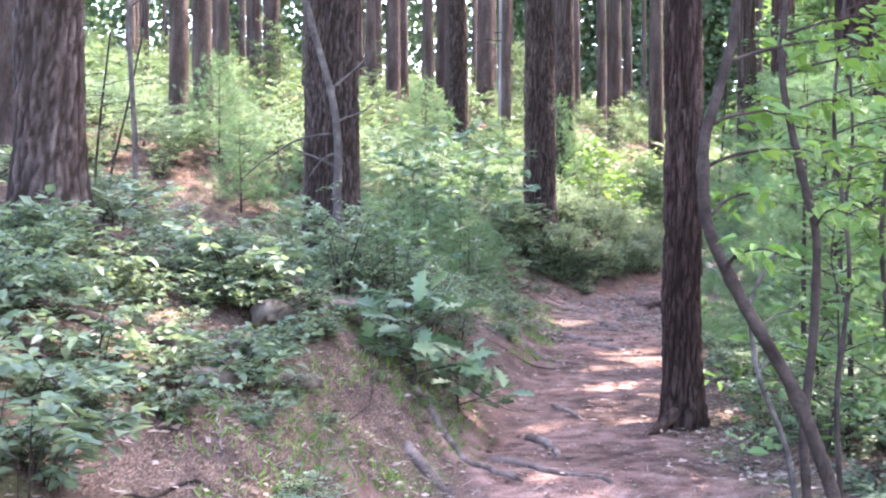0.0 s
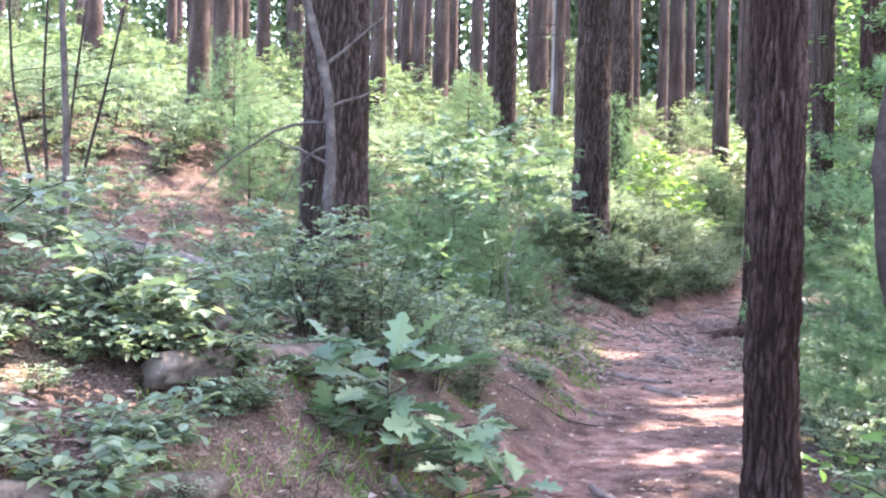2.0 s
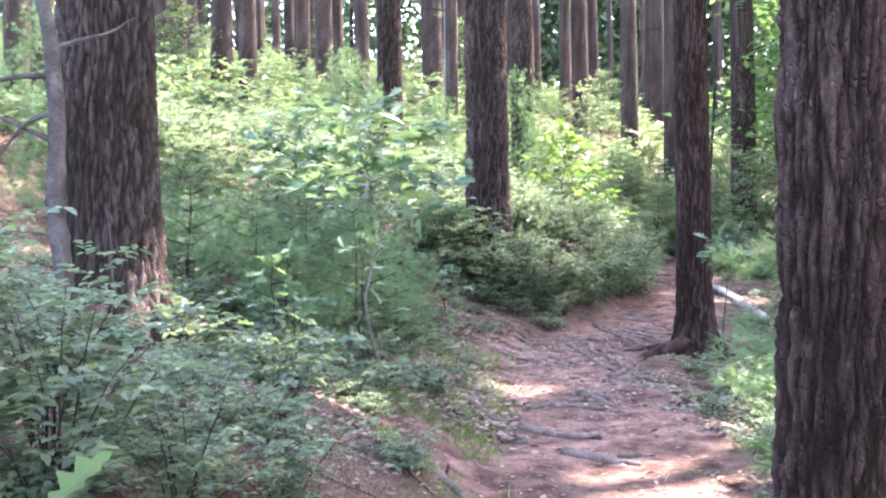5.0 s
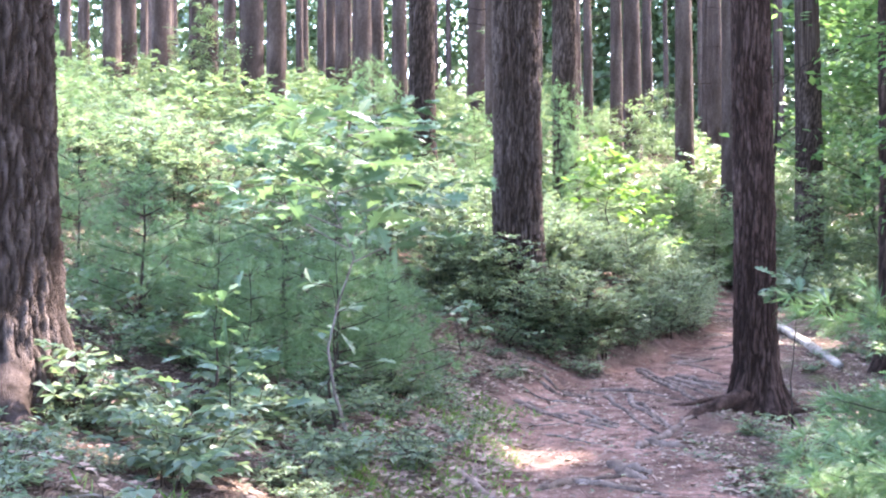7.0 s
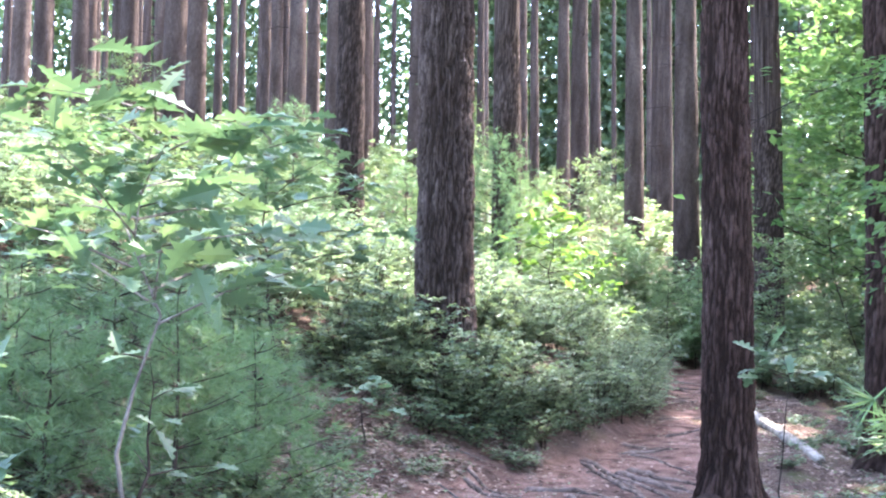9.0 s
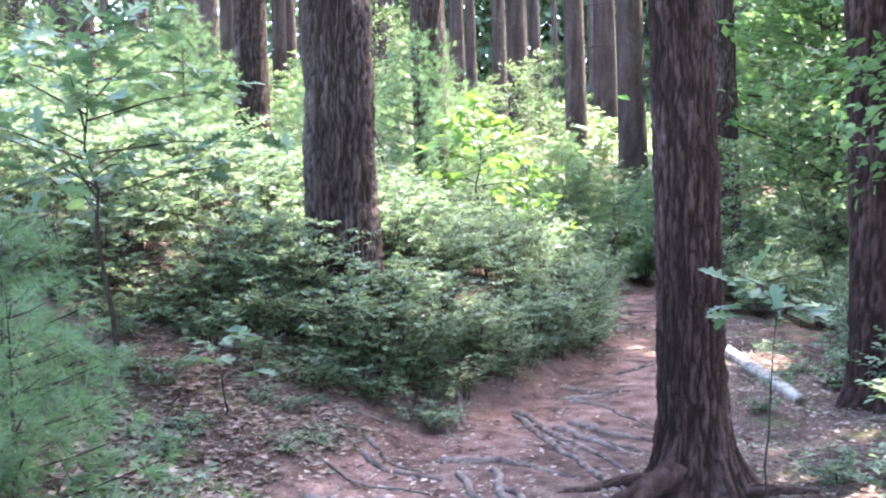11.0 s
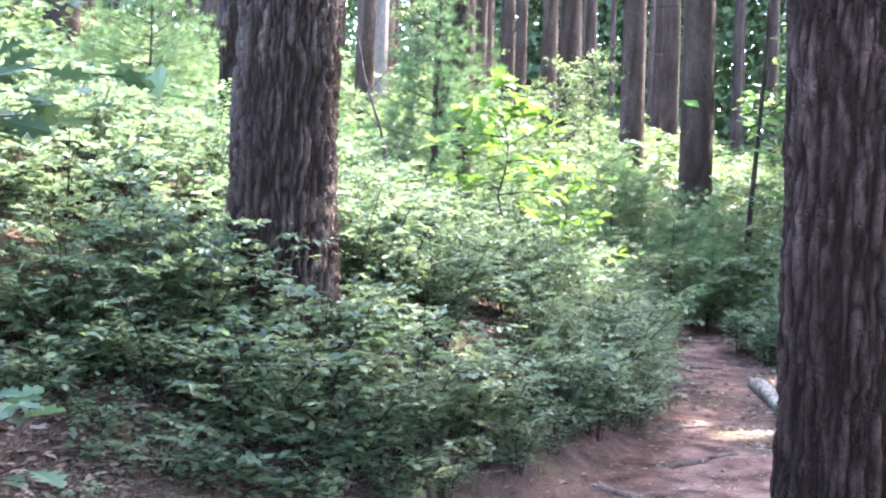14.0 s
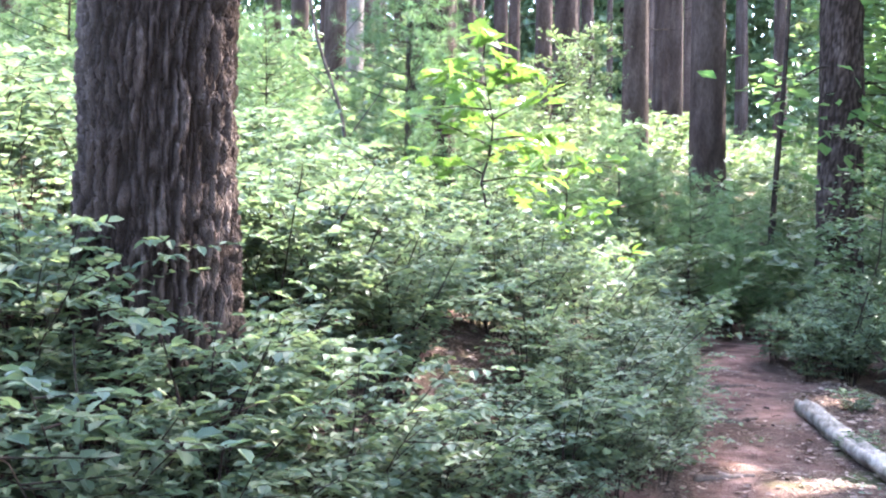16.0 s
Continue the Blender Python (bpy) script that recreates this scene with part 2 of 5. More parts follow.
def oak_blades(geo, p, d, up, length):
    """Lobed oak leaves."""
    d = unit(d)
    s = unit(np.cross(d, up))
    n = np.cross(s, d)
    L = np.asarray(length)[:, None]
    prof = ((0.0, 0.015), (0.18, 0.06), (0.27, 0.2), (0.36, 0.09), (0.5, 0.34), (0.58, 0.13), (0.74, 0.3), (0.8, 0.11), (0.9, 0.14), (1.0, 0.0))
    k, m = len(p), len(prof)
    rows = []
    for a, w in prof:
        droop = -0.12 * a * a
        rows.append(p + d * L * a + n * L * droop)
    for a, w in prof:
        droop = -0.12 * a * a
        rows.append(p + d * L * a + s * L * w + n * L * (droop + w * 0.25))
    for a, w in prof:
        droop = -0.12 * a * a
        rows.append(p + d * L * a - s * L * w + n * L * (droop + w * 0.25))
    v = np.stack(rows, 1)
    b = np.arange(k)[:, None] * (3 * m)
    fs = []
    for i in range(m - 1):
        fs += [b + [[i, m + i, m + i + 1, i + 1]], b + [[i, i + 1, 2 * m + i + 1, 2 * m + i]]]
    geo.add(v, np.concatenate(fs))


# ---- the lie of the land ----
TRAIL = ((-40, -2.0, 0.8), (-6, -0.8, 0.8), (0, 0.0, 0.8), (4, 0.55, 0.8), (6.4, 1.0, 0.85), (7.4, 1.3, 0.85), (9.5, 1.75, 0.7), (13.3, 2.55, 0.75), (15, 2.8, 0.8),
         (17.8, 3.4, 0.9), (19.3, 4.05, 0.84), (20.6, 4.98, 0.68), (21.9, 5.5, 0.46), (22.6, 5.78, 0.42), (24, 6.2, 0.42), (26.3, 6.7, 0.36), (28, 7.5, 0.3), (33, 10.5, 0.2), (60, 26.0, 0.2))
TY = np.array([r[0] for r in TRAIL], float)
TX = np.array([r[1] for r in TRAIL], float)
TW = np.array([r[2] for r in TRAIL], float)
WAVE = np.random.RandomState(5).uniform(-1, 1, (14, 4))


def rough_land(x, y):
    z = np.zeros(np.broadcast(x, y).shape)
    for a, b, c, e in WAVE:
        f = 0.8 + 4.5 * abs(e)
        z = z + np.sin((a * x + b * y) * f * 1.7 + c * 9) * (0.045 / f)
    return z


def side(x, y):
    """Metres to the left of the middle of the trail, and the trail's half width there."""
    return np.interp(y, TY, TX) - x, np.interp(y, TY, TW)


def land(x, y):
    """Height of the forest floor."""
    x, y = np.asarray(x, float), np.asarray(y, float)
    base = np.interp(y, [-60, -5, 0, 8, 17, 22, 28, 40, 60, 140], [-1.0, -0.1, -0.05, 0.1, 0.38, 0.6, 1.0, 1.9, 3.6, 6.0])
    d, w = side(x, y)
    berm = np.interp(y, [0, 8, 13, 17, 20, 28, 40], [1.3, 1.3, 0.65, 0.6, 1.0, 1.0, 1.2])
    up = np.maximum(0, d - w * 0.75)
    bank = berm * (1 - np.exp(-(up ** 1.3) / 1.2)) + 6 * (1 - np.exp(-0.25 * np.maximum(0, up - 2) / 6))
    fall = -0.8 * (1 - np.exp(-0.06 * np.maximum(0, -d - w)))
    off = np.clip((np.abs(d) - w) / 0.6, 0, 1)
    lumps = (rough_land(x * 5.1 + 2 + 0.3 * np.sin(y * 3), y * 5.1 + 0.3 * np.sin(x * 4)) * 0.16 + rough_land(x * 13.0, y * 13.0 + 5) * 0.04) * (0.5 + off)
    return base + bank + fall + rough_land(x, y) * (0.35 + 0.65 * off) + lumps


def trodden(x, y):
    d, w = side(x, y)
    wob = rough_land(x * 2.3 + 4, y * 2.3) * 3.0
    return np.clip((w + wob - np.abs(d)) / 0.35 + 0.5, 0, 1)


def grade(lo, hi, step, far, grow=1.22):
    mid = list(np.arange(lo, hi + 1e-6, step))
    out, s, p = [], step, hi
    while p < far:
        s *= grow
        p += s
        out.append(p)
    back, s, p = [], step, lo
    while p > -far:
        s *= grow
        p -= s
        back.append(p)
    return np.array(back[::-1] + mid + out)


def build_ground():
    xs, ys = grade(-4.0, 9.0, 0.08, 1500), grade(2.0, 28.0, 0.08, 1500)
    X, Y = np.meshgrid(xs, ys)
    Z = land(X, Y)
    tr = trodden(X, Y)
    geo = Geo()
    w, h = len(xs), len(ys)
    i = (np.arange(h - 1)[:, None] * w + np.arange(w - 1)[None]).ravel()
    geo.add(np.stack([X, Y, Z], -1).reshape(-1, 3), np.stack([i, i + 1, i + w + 1, i + w], -1))
    ob = new("ground", geo.mesh("ground", MAT_GROUND, True, {"trodden": tr.ravel()}))
    tagged(ob, "reddish pine-needle forest floor with a trodden dirt trail", "ground", kind="structure")


build_ground()

# ---- pine trees ----
# x, y, radius, lift: spots where crown foliage is cut away to let sun in
GAPS = ((-1.15, 5.2, 0.35), (3.6, 9.9, 0.8), (0.6, 14.8, 0.3), (-0.3, 15.6, 0.4), (1.1, 16.3, 0.3), (2.3, 15.05, 0.5), (2.75, 11.7, 0.6), (0.95, 11.9, 0.4), (2.2, 10.2, 0.35), (5.75, 22.1, 0.42), (-1.15, 5.85, 0.4, 0.2), (-0.95, 6.7, 0.35), (-0.6, 13.6, 0.6), (0.3, 13.4, 0.5), (4.6, 24.3, 1.1), (4.4, 13.0, 1.2), (5.3, 10.0, 1.6),
        (5.2, 17.2, 0.5), (6.4, 21.5, 0.6), (3.5, 9.7, 0.9, 1.6), (4.2, 11.0, 1.0, 2.4), (3.4, 9.0, 0.7, 0.8), (-1.5, 19.0, 0.6), (-2.0, 24.8, 1.2), (8.0, 25.5, 0.9, 0.8), (7.2, 27.6, 0.9, 1.0), (9.3, 28.0, 1.0, 1.4), (0.3, 12.2, 0.4), (4.5, 15.6, 0.5, 0.3), (4.3, 14.3, 0.4, 0.3), (0.6, 19.9, 0.5, 0.6), (1.4, 19.3, 0.4, 0.5), (-1.4, 6.6, 0.35, 0.2), (0.95, 13.4, 0.6, 1.9))


def value_noise(rng, nu, nv, u, v):
    """Smooth random values, periodic in u."""
    t = rng.rand(nv + 2, nu)
    iu, iv = np.floor(u).astype(int), np.clip(np.floor(v).astype(int), 0, nv)
    fu, fv = u - np.floor(u), v - np.floor(v)
    fu, fv = fu * fu * (3 - 2 * fu), fv * fv * (3 - 2 * fv)
    a = t[iv, iu % nu] * (1 - fu) + t[iv, (iu + 1) % nu] * fu
    b = t[iv + 1, iu % nu] * (1 - fu) + t[iv + 1, (iu + 1) % nu] * fu
    return a * (1 - fv) + b * fv


def bark_heights(circ, z, rng, cell_w, cell_h):
    """Plated bark: 1 on a plate, 0 in a furrow, the furrows long and wandering. circ: points round and girth; z: heights."""
    nu = max(6, int(round(circ[1] / cell_w)))
    u0 = np.linspace(0, nu, circ[0], endpoint=False)[None, :]
    v0 = (z / cell_h)[:, None]
    nz = int(v0.max() * 3) + 3
    warp = value_noise(rng, nu, nz, u0 + 0 * v0, v0 * 1.6 + 0 * u0) - 0.5
    warp2 = value_noise(rng, nu * 2, nz * 2, u0 * 2 + 0 * v0, v0 * 4 + 0 * u0) - 0.5
    u = u0 + 1.0 * warp + 0.6 * warp2
    v = v0 + 0.7 * warp2 + 1.0
    nv = int(v.max()) + 5
    jx, jy = rng.uniform(-0.5, 0.5, (nv, nu)), rng.uniform(-0.5, 0.5, (nv, nu))
    level = rng.uniform(0.55, 1.0, (nv, nu))
    iu, iv = np.floor(u).astype(int), np.floor(v).astype(int)
    best, second, lev = np.full(u.shape, 9.0), np.full(u.shape, 9.0), np.zeros(u.shape)
    for du in (-1, 0, 1):
        for dv in (-1, 0, 1):
            cu, cv = iu + du, np.clip(iv + dv, 0, nv - 1)
            d = np.hypot(u - (cu + 0.5 + jx[cv, cu % nu]), (v - (iv + dv + 0.5 + jy[cv, cu % nu])) * 0.6)
            second = np.minimum(second, np.maximum(best, d))
            lev = np.where(d < best, level[cv, cu % nu], lev)
            best = np.minimum(best, d)
    fine = value_noise(rng, nu * 5, nz * 4, u0 * 5 + 0 * v0, v0 * 8 + 0 * u0)
    return np.clip((second - best) / 0.34 * (0.75 + 0.5 * fine), 0, 1) * lev * (0.8 + 0.3 * fine)


def pine_trunk(rng, dia, near, lean, tall, spurs=()):
    """Trunk mesh: tapered, flared at the foot, with plated bark where it is seen close."""
    r0 = dia / 2
    if near:
        zs = np.concatenate([np.arange(-0.4, 4.3, near[1]), np.linspace(4.4, tall, 24)])
        nt = near[0]
    else:
        zs = np.concatenate([np.linspace(-0.4, 1.6, 9), np.linspace(2.0, tall, 22)])
        nt = 14
    th = np.linspace(0, 2 * np.pi, nt, endpoint=False)
    taper = r0 * (1 - 0.62 * np.clip(zs, 0, None) / tall)
    lobes = 1 + 0.5 * np.maximum(0, np.sin(th[None] * 2.5 + rng.uniform(0, 6)) + 0.5 * np.sin(th[None] * 4 + rng.uniform(0, 6)))
    flare = 1 + lobes * (0.55 * np.exp(-np.clip(zs + 0.12, 0, 9) / 0.17))[:, None] + 0.12 * np.exp(-np.clip(zs, 0, 9) / 0.7)[:, None]
    r = taper[:, None] * flare * (1 + 0.035 * np.sin(2 * th[None] + zs[:, None] * 0.7) + 0.02 * np.sin(3 * th[None] - zs[:, None] * 1.3))
    for ang, reach in spurs:
        off = np.angle(np.exp(1j * (th - ang)))
        r = r + reach * np.exp(-np.clip(zs + 0.03, 0, 9) / 0.16)[:, None] * np.exp(-(off / 0.38) ** 2)[None]
    if near:
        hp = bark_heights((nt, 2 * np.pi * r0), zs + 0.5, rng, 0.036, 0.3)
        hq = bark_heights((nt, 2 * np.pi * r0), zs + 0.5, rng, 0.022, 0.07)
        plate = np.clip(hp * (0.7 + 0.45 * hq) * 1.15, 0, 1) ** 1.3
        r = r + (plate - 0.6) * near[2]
    else:
        plate = np.clip(0.55 + 0.5 * (rng.rand(len(zs), nt) - 0.5), 0, 1)
    wob = np.cumsum(rng.normal(0, 0.003, (len(zs), 2)), 0) * (0.4 if near else 1)
    cx = zs * lean[0] + wob[:, 0]
    cy = zs * lean[1] + wob[:, 1]
    v = np.stack([cx[:, None] + r * np.cos(th), cy[:, None] + r * np.sin(th), np.broadcast_to(zs[:, None], r.shape)], -1)
    n = len(zs)
    i = np.arange(n - 1)[:, None] * nt + np.arange(nt)[None]
    j = np.arange(n - 1)[:, None] * nt + (np.arange(nt)[None] + 1) % nt
    geo = Geo().add(v, np.stack([i, j, j + nt, i + nt], -1).reshape(-1, 4))
    return geo, plate.ravel(), (lambda h: (h * lean[0], h * lean[1]))


def dead_branch(rng, start, ang, length, droop, rad):
    """A bare branch with a few side twigs."""
    geo = Geo()
    s = np.linspace(0, 1, 7)
    kink = np.cumsum(rng.normal(0, 0.035, (7, 3)), 0) * length
    d = np.array([math.cos(ang), math.sin(ang), 0])
    pts = np.array(start) + d * (s * length)[:, None] + np.outer(-droop * s**1.6 * length, [0, 0, 1]) + kink
    tube(geo, pts, rad * (1 - 0.8 * s), 5)
    for k in range(2, 6):
        if rng.rand() < 0.7:
            a2 = ang + rng.choice([-1, 1]) * rng.uniform(0.4, 1.0)
            q = np.array([math.cos(a2), math.sin(a2), rng.uniform(-0.3, 0.3)]) * length * rng.uniform(0.15, 0.4)
            t2 = np.linspace(0, 1, 4)[:, None]
            tube(geo, pts[k] + q * t2 + rng.normal(0, 0.01, (4, 3)), rad * 0.4 * np.array([1, 0.8, 0.5, 0.2]), 4)
    return geo


def crown_points(rng, base, dia, tall):
    """Foliage of a tall pine: layered sprays on spreading limbs."""
    low, n_limb = tall * 0.58, 26
    P, D = [], []
    limbs = []
    for k in range(n_limb):
        f = k / n_limb
        h = low + (tall - low) * f + rng.uniform(-0.3, 0.3)
        reach = (3.6 * (1 - f) ** 0.7 + 0.5) * rng.uniform(0.7, 1.15)
        a = k * 2.4 + rng.uniform(-0.4, 0.4)
        d = np.array([math.cos(a), math.sin(a), 0.0])
        limbs.append((h, d, reach))
        m = int(32 * reach)
        s = rng.uniform(0.25, 1.0, m) ** 0.8
        off = rng.normal(0, 1, (m, 3)) * [0.42, 0.42, 0.16]
        P.append(np.array([0, 0, h]) + d * (s * reach)[:, None] + off + np.outer(0.12 * s * reach, [0, 0, 1]))
        D.append(d + rng.normal(0, 0.7, (m, 3)) * [1, 1, 0.35])
    return np.concatenate(P) + base, np.concatenate(D), limbs


def let_sun(pts, rng):
    """False for foliage that would shade one of the sunny spots; elsewhere the unseen canopy is thinned by amounts set
    for the place its shade lands on, by distance from the trail and along it.
    """
    g = np.interp(pts[:, 1], [-40, 0, 8, 17, 28, 40, 80], [-0.5, 0, 0.2, 0.6, 1.3, 2.2, 4])
    k = (pts[:, 2] - g) / TO_SUN[2]
    qx, qy = pts[:, 0] - TO_SUN[0] * k, pts[:, 1] - TO_SUN[1] * k
    keep = np.ones(len(pts), bool)
    for x, y, r, *lift in GAPS:
        kg = (pts[:, 2] - float(land(x, y)) - (lift[0] if lift else 0.0)) / TO_SUN[2]
        keep &= np.hypot(pts[:, 0] - TO_SUN[0] * kg - x, pts[:, 1] - TO_SUN[1] * kg - y) > r + 0.12
    d, w = side(qx, qy)
    open_sky = np.where(qy > 22, np.interp(d, [-4, 2], [0.32, 0.46]), 0.24)
    dense = open_sky + (1 - open_sky) * np.interp(qy, [-3, 2, 21.5, 25, 28], [0, 1, 1, 0.4, 0]) * np.interp(d, [-6.0, -3.0, -1.9, -1.1, 1.0, 1.8, 4.0, 6.0, 9.0], [0, 0.1, 0.3, 1, 1, 0.8, 0.8, 0.6, 0.1])
    dense = np.where((qy > 18.8) & (d > 0.6), np.minimum(dense, np.where(d > 1.8, 0.08, 0.24)), dense)
    sunny = np.interp(d, [-3.0, -1.2, -0.4, 0.4], [0.05, 0.12, 0.45, 1.0])
    dense = np.where(qy < 13, np.minimum(dense, sunny), dense)
    dense = dense * np.interp(qy, [38, 52], [1.0, 0.3])
    thin = np.interp(pts[:, 0], [2.0, 4.5], [0.45, 1.0])
    dense = dense * np.where((qy > 9) & (qy < 17) & (d > 2.5), np.maximum(thin, 0.85), thin)
    return keep & (rng.rand(len(pts)) < dense)


COUNT = [0]


def pine(x, y, dia, near=None, lean=(0, 0), mat=None, tall=None, label="tall straight pine with rough grey-brown plated bark", foliage=True, stubs=5, spurs=()):
    COUNT[0] += 1
    rng = np.random.RandomState(100 + COUNT[0])
    tall = tall or rng.uniform(17, 21)
    z = float(land(x, y))
    ob = thing("pine_tree", pose(x, y, z), label, "tree", "pine trees of the wood")
    bark = mat or MAT_BARK
    geo, plate, axis = pine_trunk(rng, dia, near, lean, tall, spurs)
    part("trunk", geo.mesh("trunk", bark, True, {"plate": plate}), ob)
    for k in range(stubs):
        h = rng.uniform(2.6, 9.5)
        a = rng.uniform(0, 6.28)
        r = dia / 2 * (1 - 0.6 * h / tall) * 0.8
        cx, cy = axis(h)
        g = dead_branch(rng, (cx + r * math.cos(a), cy + r * math.sin(a), h), a, rng.uniform(0.25, 1.5), rng.uniform(-0.1, 0.35), rng.uniform(0.008, 0.018))
        part("dead_branch", g.mesh("dead_branch", MAT_TWIG), ob)
    if foliage:
        P, D, limbs = crown_points(rng, np.array([0, 0, 0.0]), dia, tall)
        world_p = P + [x, y, z]
        # unseen crown, foliage dropped where its shade is not wanted
        keep = let_sun(world_p, rng)
        P, D = P[keep], D[keep]
        g = Geo()
        up = np.array([[0, 0, 1.0]]) + rng.normal(0, 0.5, P.shape)
        blades(g, P, D, up, rng.uniform(0.3, 0.55, len(P)), rng.uniform(0.13, 0.25, len(P)), False)
        part("crown", g.mesh("crown", MAT_CROWN), ob, "dark green needle foliage")
        for h, d, reach in limbs[::4]:
            g = Geo()
            q = np.linspace(0, 1, 5)
            cx, cy = axis(h)
            tube(g, np.array([cx, cy, h]) + d * (q * reach)[:, None] + np.outer(0.12 * q * reach, [0, 0, 1]), 0.045 * (1 - 0.85 * q), 4)
            part("limb", g.mesh("limb", MAT_TWIG), ob)
    return ob


CLOSE = (140, 0.02, 0.024)
MEDIUM = (72, 0.04, 0.022)
PINE_SLIM = pine(2.13, 8.21, 0.27, CLOSE, mat=MAT_BARK_DARK, label="slim pine with flaking reddish-brown bark beside the trail", stubs=2)
PINE_ROOTED = pine(4.53, 17.41, 0.375, CLOSE, mat=MAT_BARK_DARK, label="dark reddish-brown pine with flared roots at the trail's edge", stubs=3, spurs=((-2.36, 0.34), (3.0, 0.14), (-1.2, 0.16), (-0.2, 0.16)))
pine(2.69, 20.28, 0.555, (240, 0.018, 0.042), label="stout old pine with deeply furrowed bark rising from shrubs", stubs=3)
PINE_STOUT = pine(-0.57, 12.83, 0.6, (180, 0.024, 0.036), label="stout brown pine on the bank above the trail", stubs=3)
pine(-2.1, 7.49, 0.42, MEDIUM, label="grey pine standing on the needle-covered bank", stubs=2)
pine(1.73, 27.81, 0.5, MEDIUM)
pine(4.14, 26.7, 0.46, MEDIUM)
pine(6.75, 19.5, 0.46, MEDIUM, mat=MAT_BARK_DARK, label="dark pine with bare crossing twigs beyond the trail", stubs=8)
pine(9.1, 29.1, 0.54, MEDIUM)
pine(9.06, 34.06, 0.6)
pine(3.44, 33.7, 0.36, mat=MAT_BARK_PALE, label="slender pale-barked tree catching the sun")
pine(8.54, 36.7, 0.5)
pine(8.3, 42.2, 0.58)
pine(-2.24, 35.35, 0.57)
pine(3.64, 42.8, 0.66)
pine(4.96, 12.0, 0.56, MEDIUM, mat=MAT_BARK_DARK, label="stout dark pine among bright boughs", stubs=3)
for px, py, pd in ((-5.85, 38, 0.49), (-5.66, 41, 0.46), (-6.8, 48, 0.39), (-3.5, 36.5, 0.45), (-4.4, 46, 0.43), (-0.58, 44, 0.42), (0.6, 42, 0.41), (6.8, 55, 0.36), (8.5, 52, 0.38),
                   (7.4, 40, 0.38), (12.7, 50, 0.41), (4.6, 60, 0.35), (-6.2, 44.5, 0.42), (-5.0, 50, 0.46), (-3.6, 55, 0.37), (-1.1, 48, 0.48), (10.4, 50, 0.42), (11.3, 44, 0.48)):
    pine(px, py, pd)
for px, py, pd in ((-5.54, 35, 0.44), (-6.2, 54, 0.39), (-4.4, 40, 0.45), (0.26, 40, 0.52), (1.3, 36, 0.4), (4.94, 47, 0.44), (-5.06, 16, 0.37), (-4.2, 24, 0.41), (-3.6, 23.2, 0.38), (11.9, 47, 0.46),
                   (-1.3, 32, 0.42), (2.0, 37, 0.32), (3.2, 31, 0.28), (5.6, 38, 0.35), (11.1, 43, 0.34), (-8, 30, 0.45), (-9, 22, 0.45), (-7, 12, 0.45), (-5, 3, 0.4)):
    pine(px, py, pd)
# the wood beyond and around
rng_w = np.random.RandomState(7)
placed = []
for k in range(400):
    px, py = rng_w.uniform(-26, 40), rng_w.uniform(-12, 78)
    d0, w0 = side(px, py)
    ahead = abs(px - 0.2 * py) < 4 + 0.42 * py
    if (py < 44 and ahead) or abs(d0) < 4 or any(math.hypot(px - a, py - b) < 4.2 for a, b in placed):
        continue
    placed.append((px, py))
    if len(placed) > 75:
        break
    pine(px, py, rng_w.uniform(0.34, 0.56), stubs=2)

# thin far trunks in the gaps between the pines
for k in range(46):
    py = rng_w.uniform(44, 74)
    pine(0.2 * py + rng_w.uniform(-1, 1) * 0.42 * py, py, rng_w.uniform(0.2, 0.36), stubs=1, foliage=False, label="thin far pine trunk against the light")
# unseen pines added on the sunny side, their crowns placed to shade the trail
for py in np.arange(1.0, 32.0, 2.8):
    for px in np.arange(10.4 + max(0, py - 20) * 0.5, 24.0 + 0.2 * py, 2.9):
        pine(px + rng_w.uniform(-0.7, 0.7), py + rng_w.uniform(-0.7, 0.7), rng_w.uniform(0.34, 0.5), stubs=2)

# ---- undergrowth: kinds ----


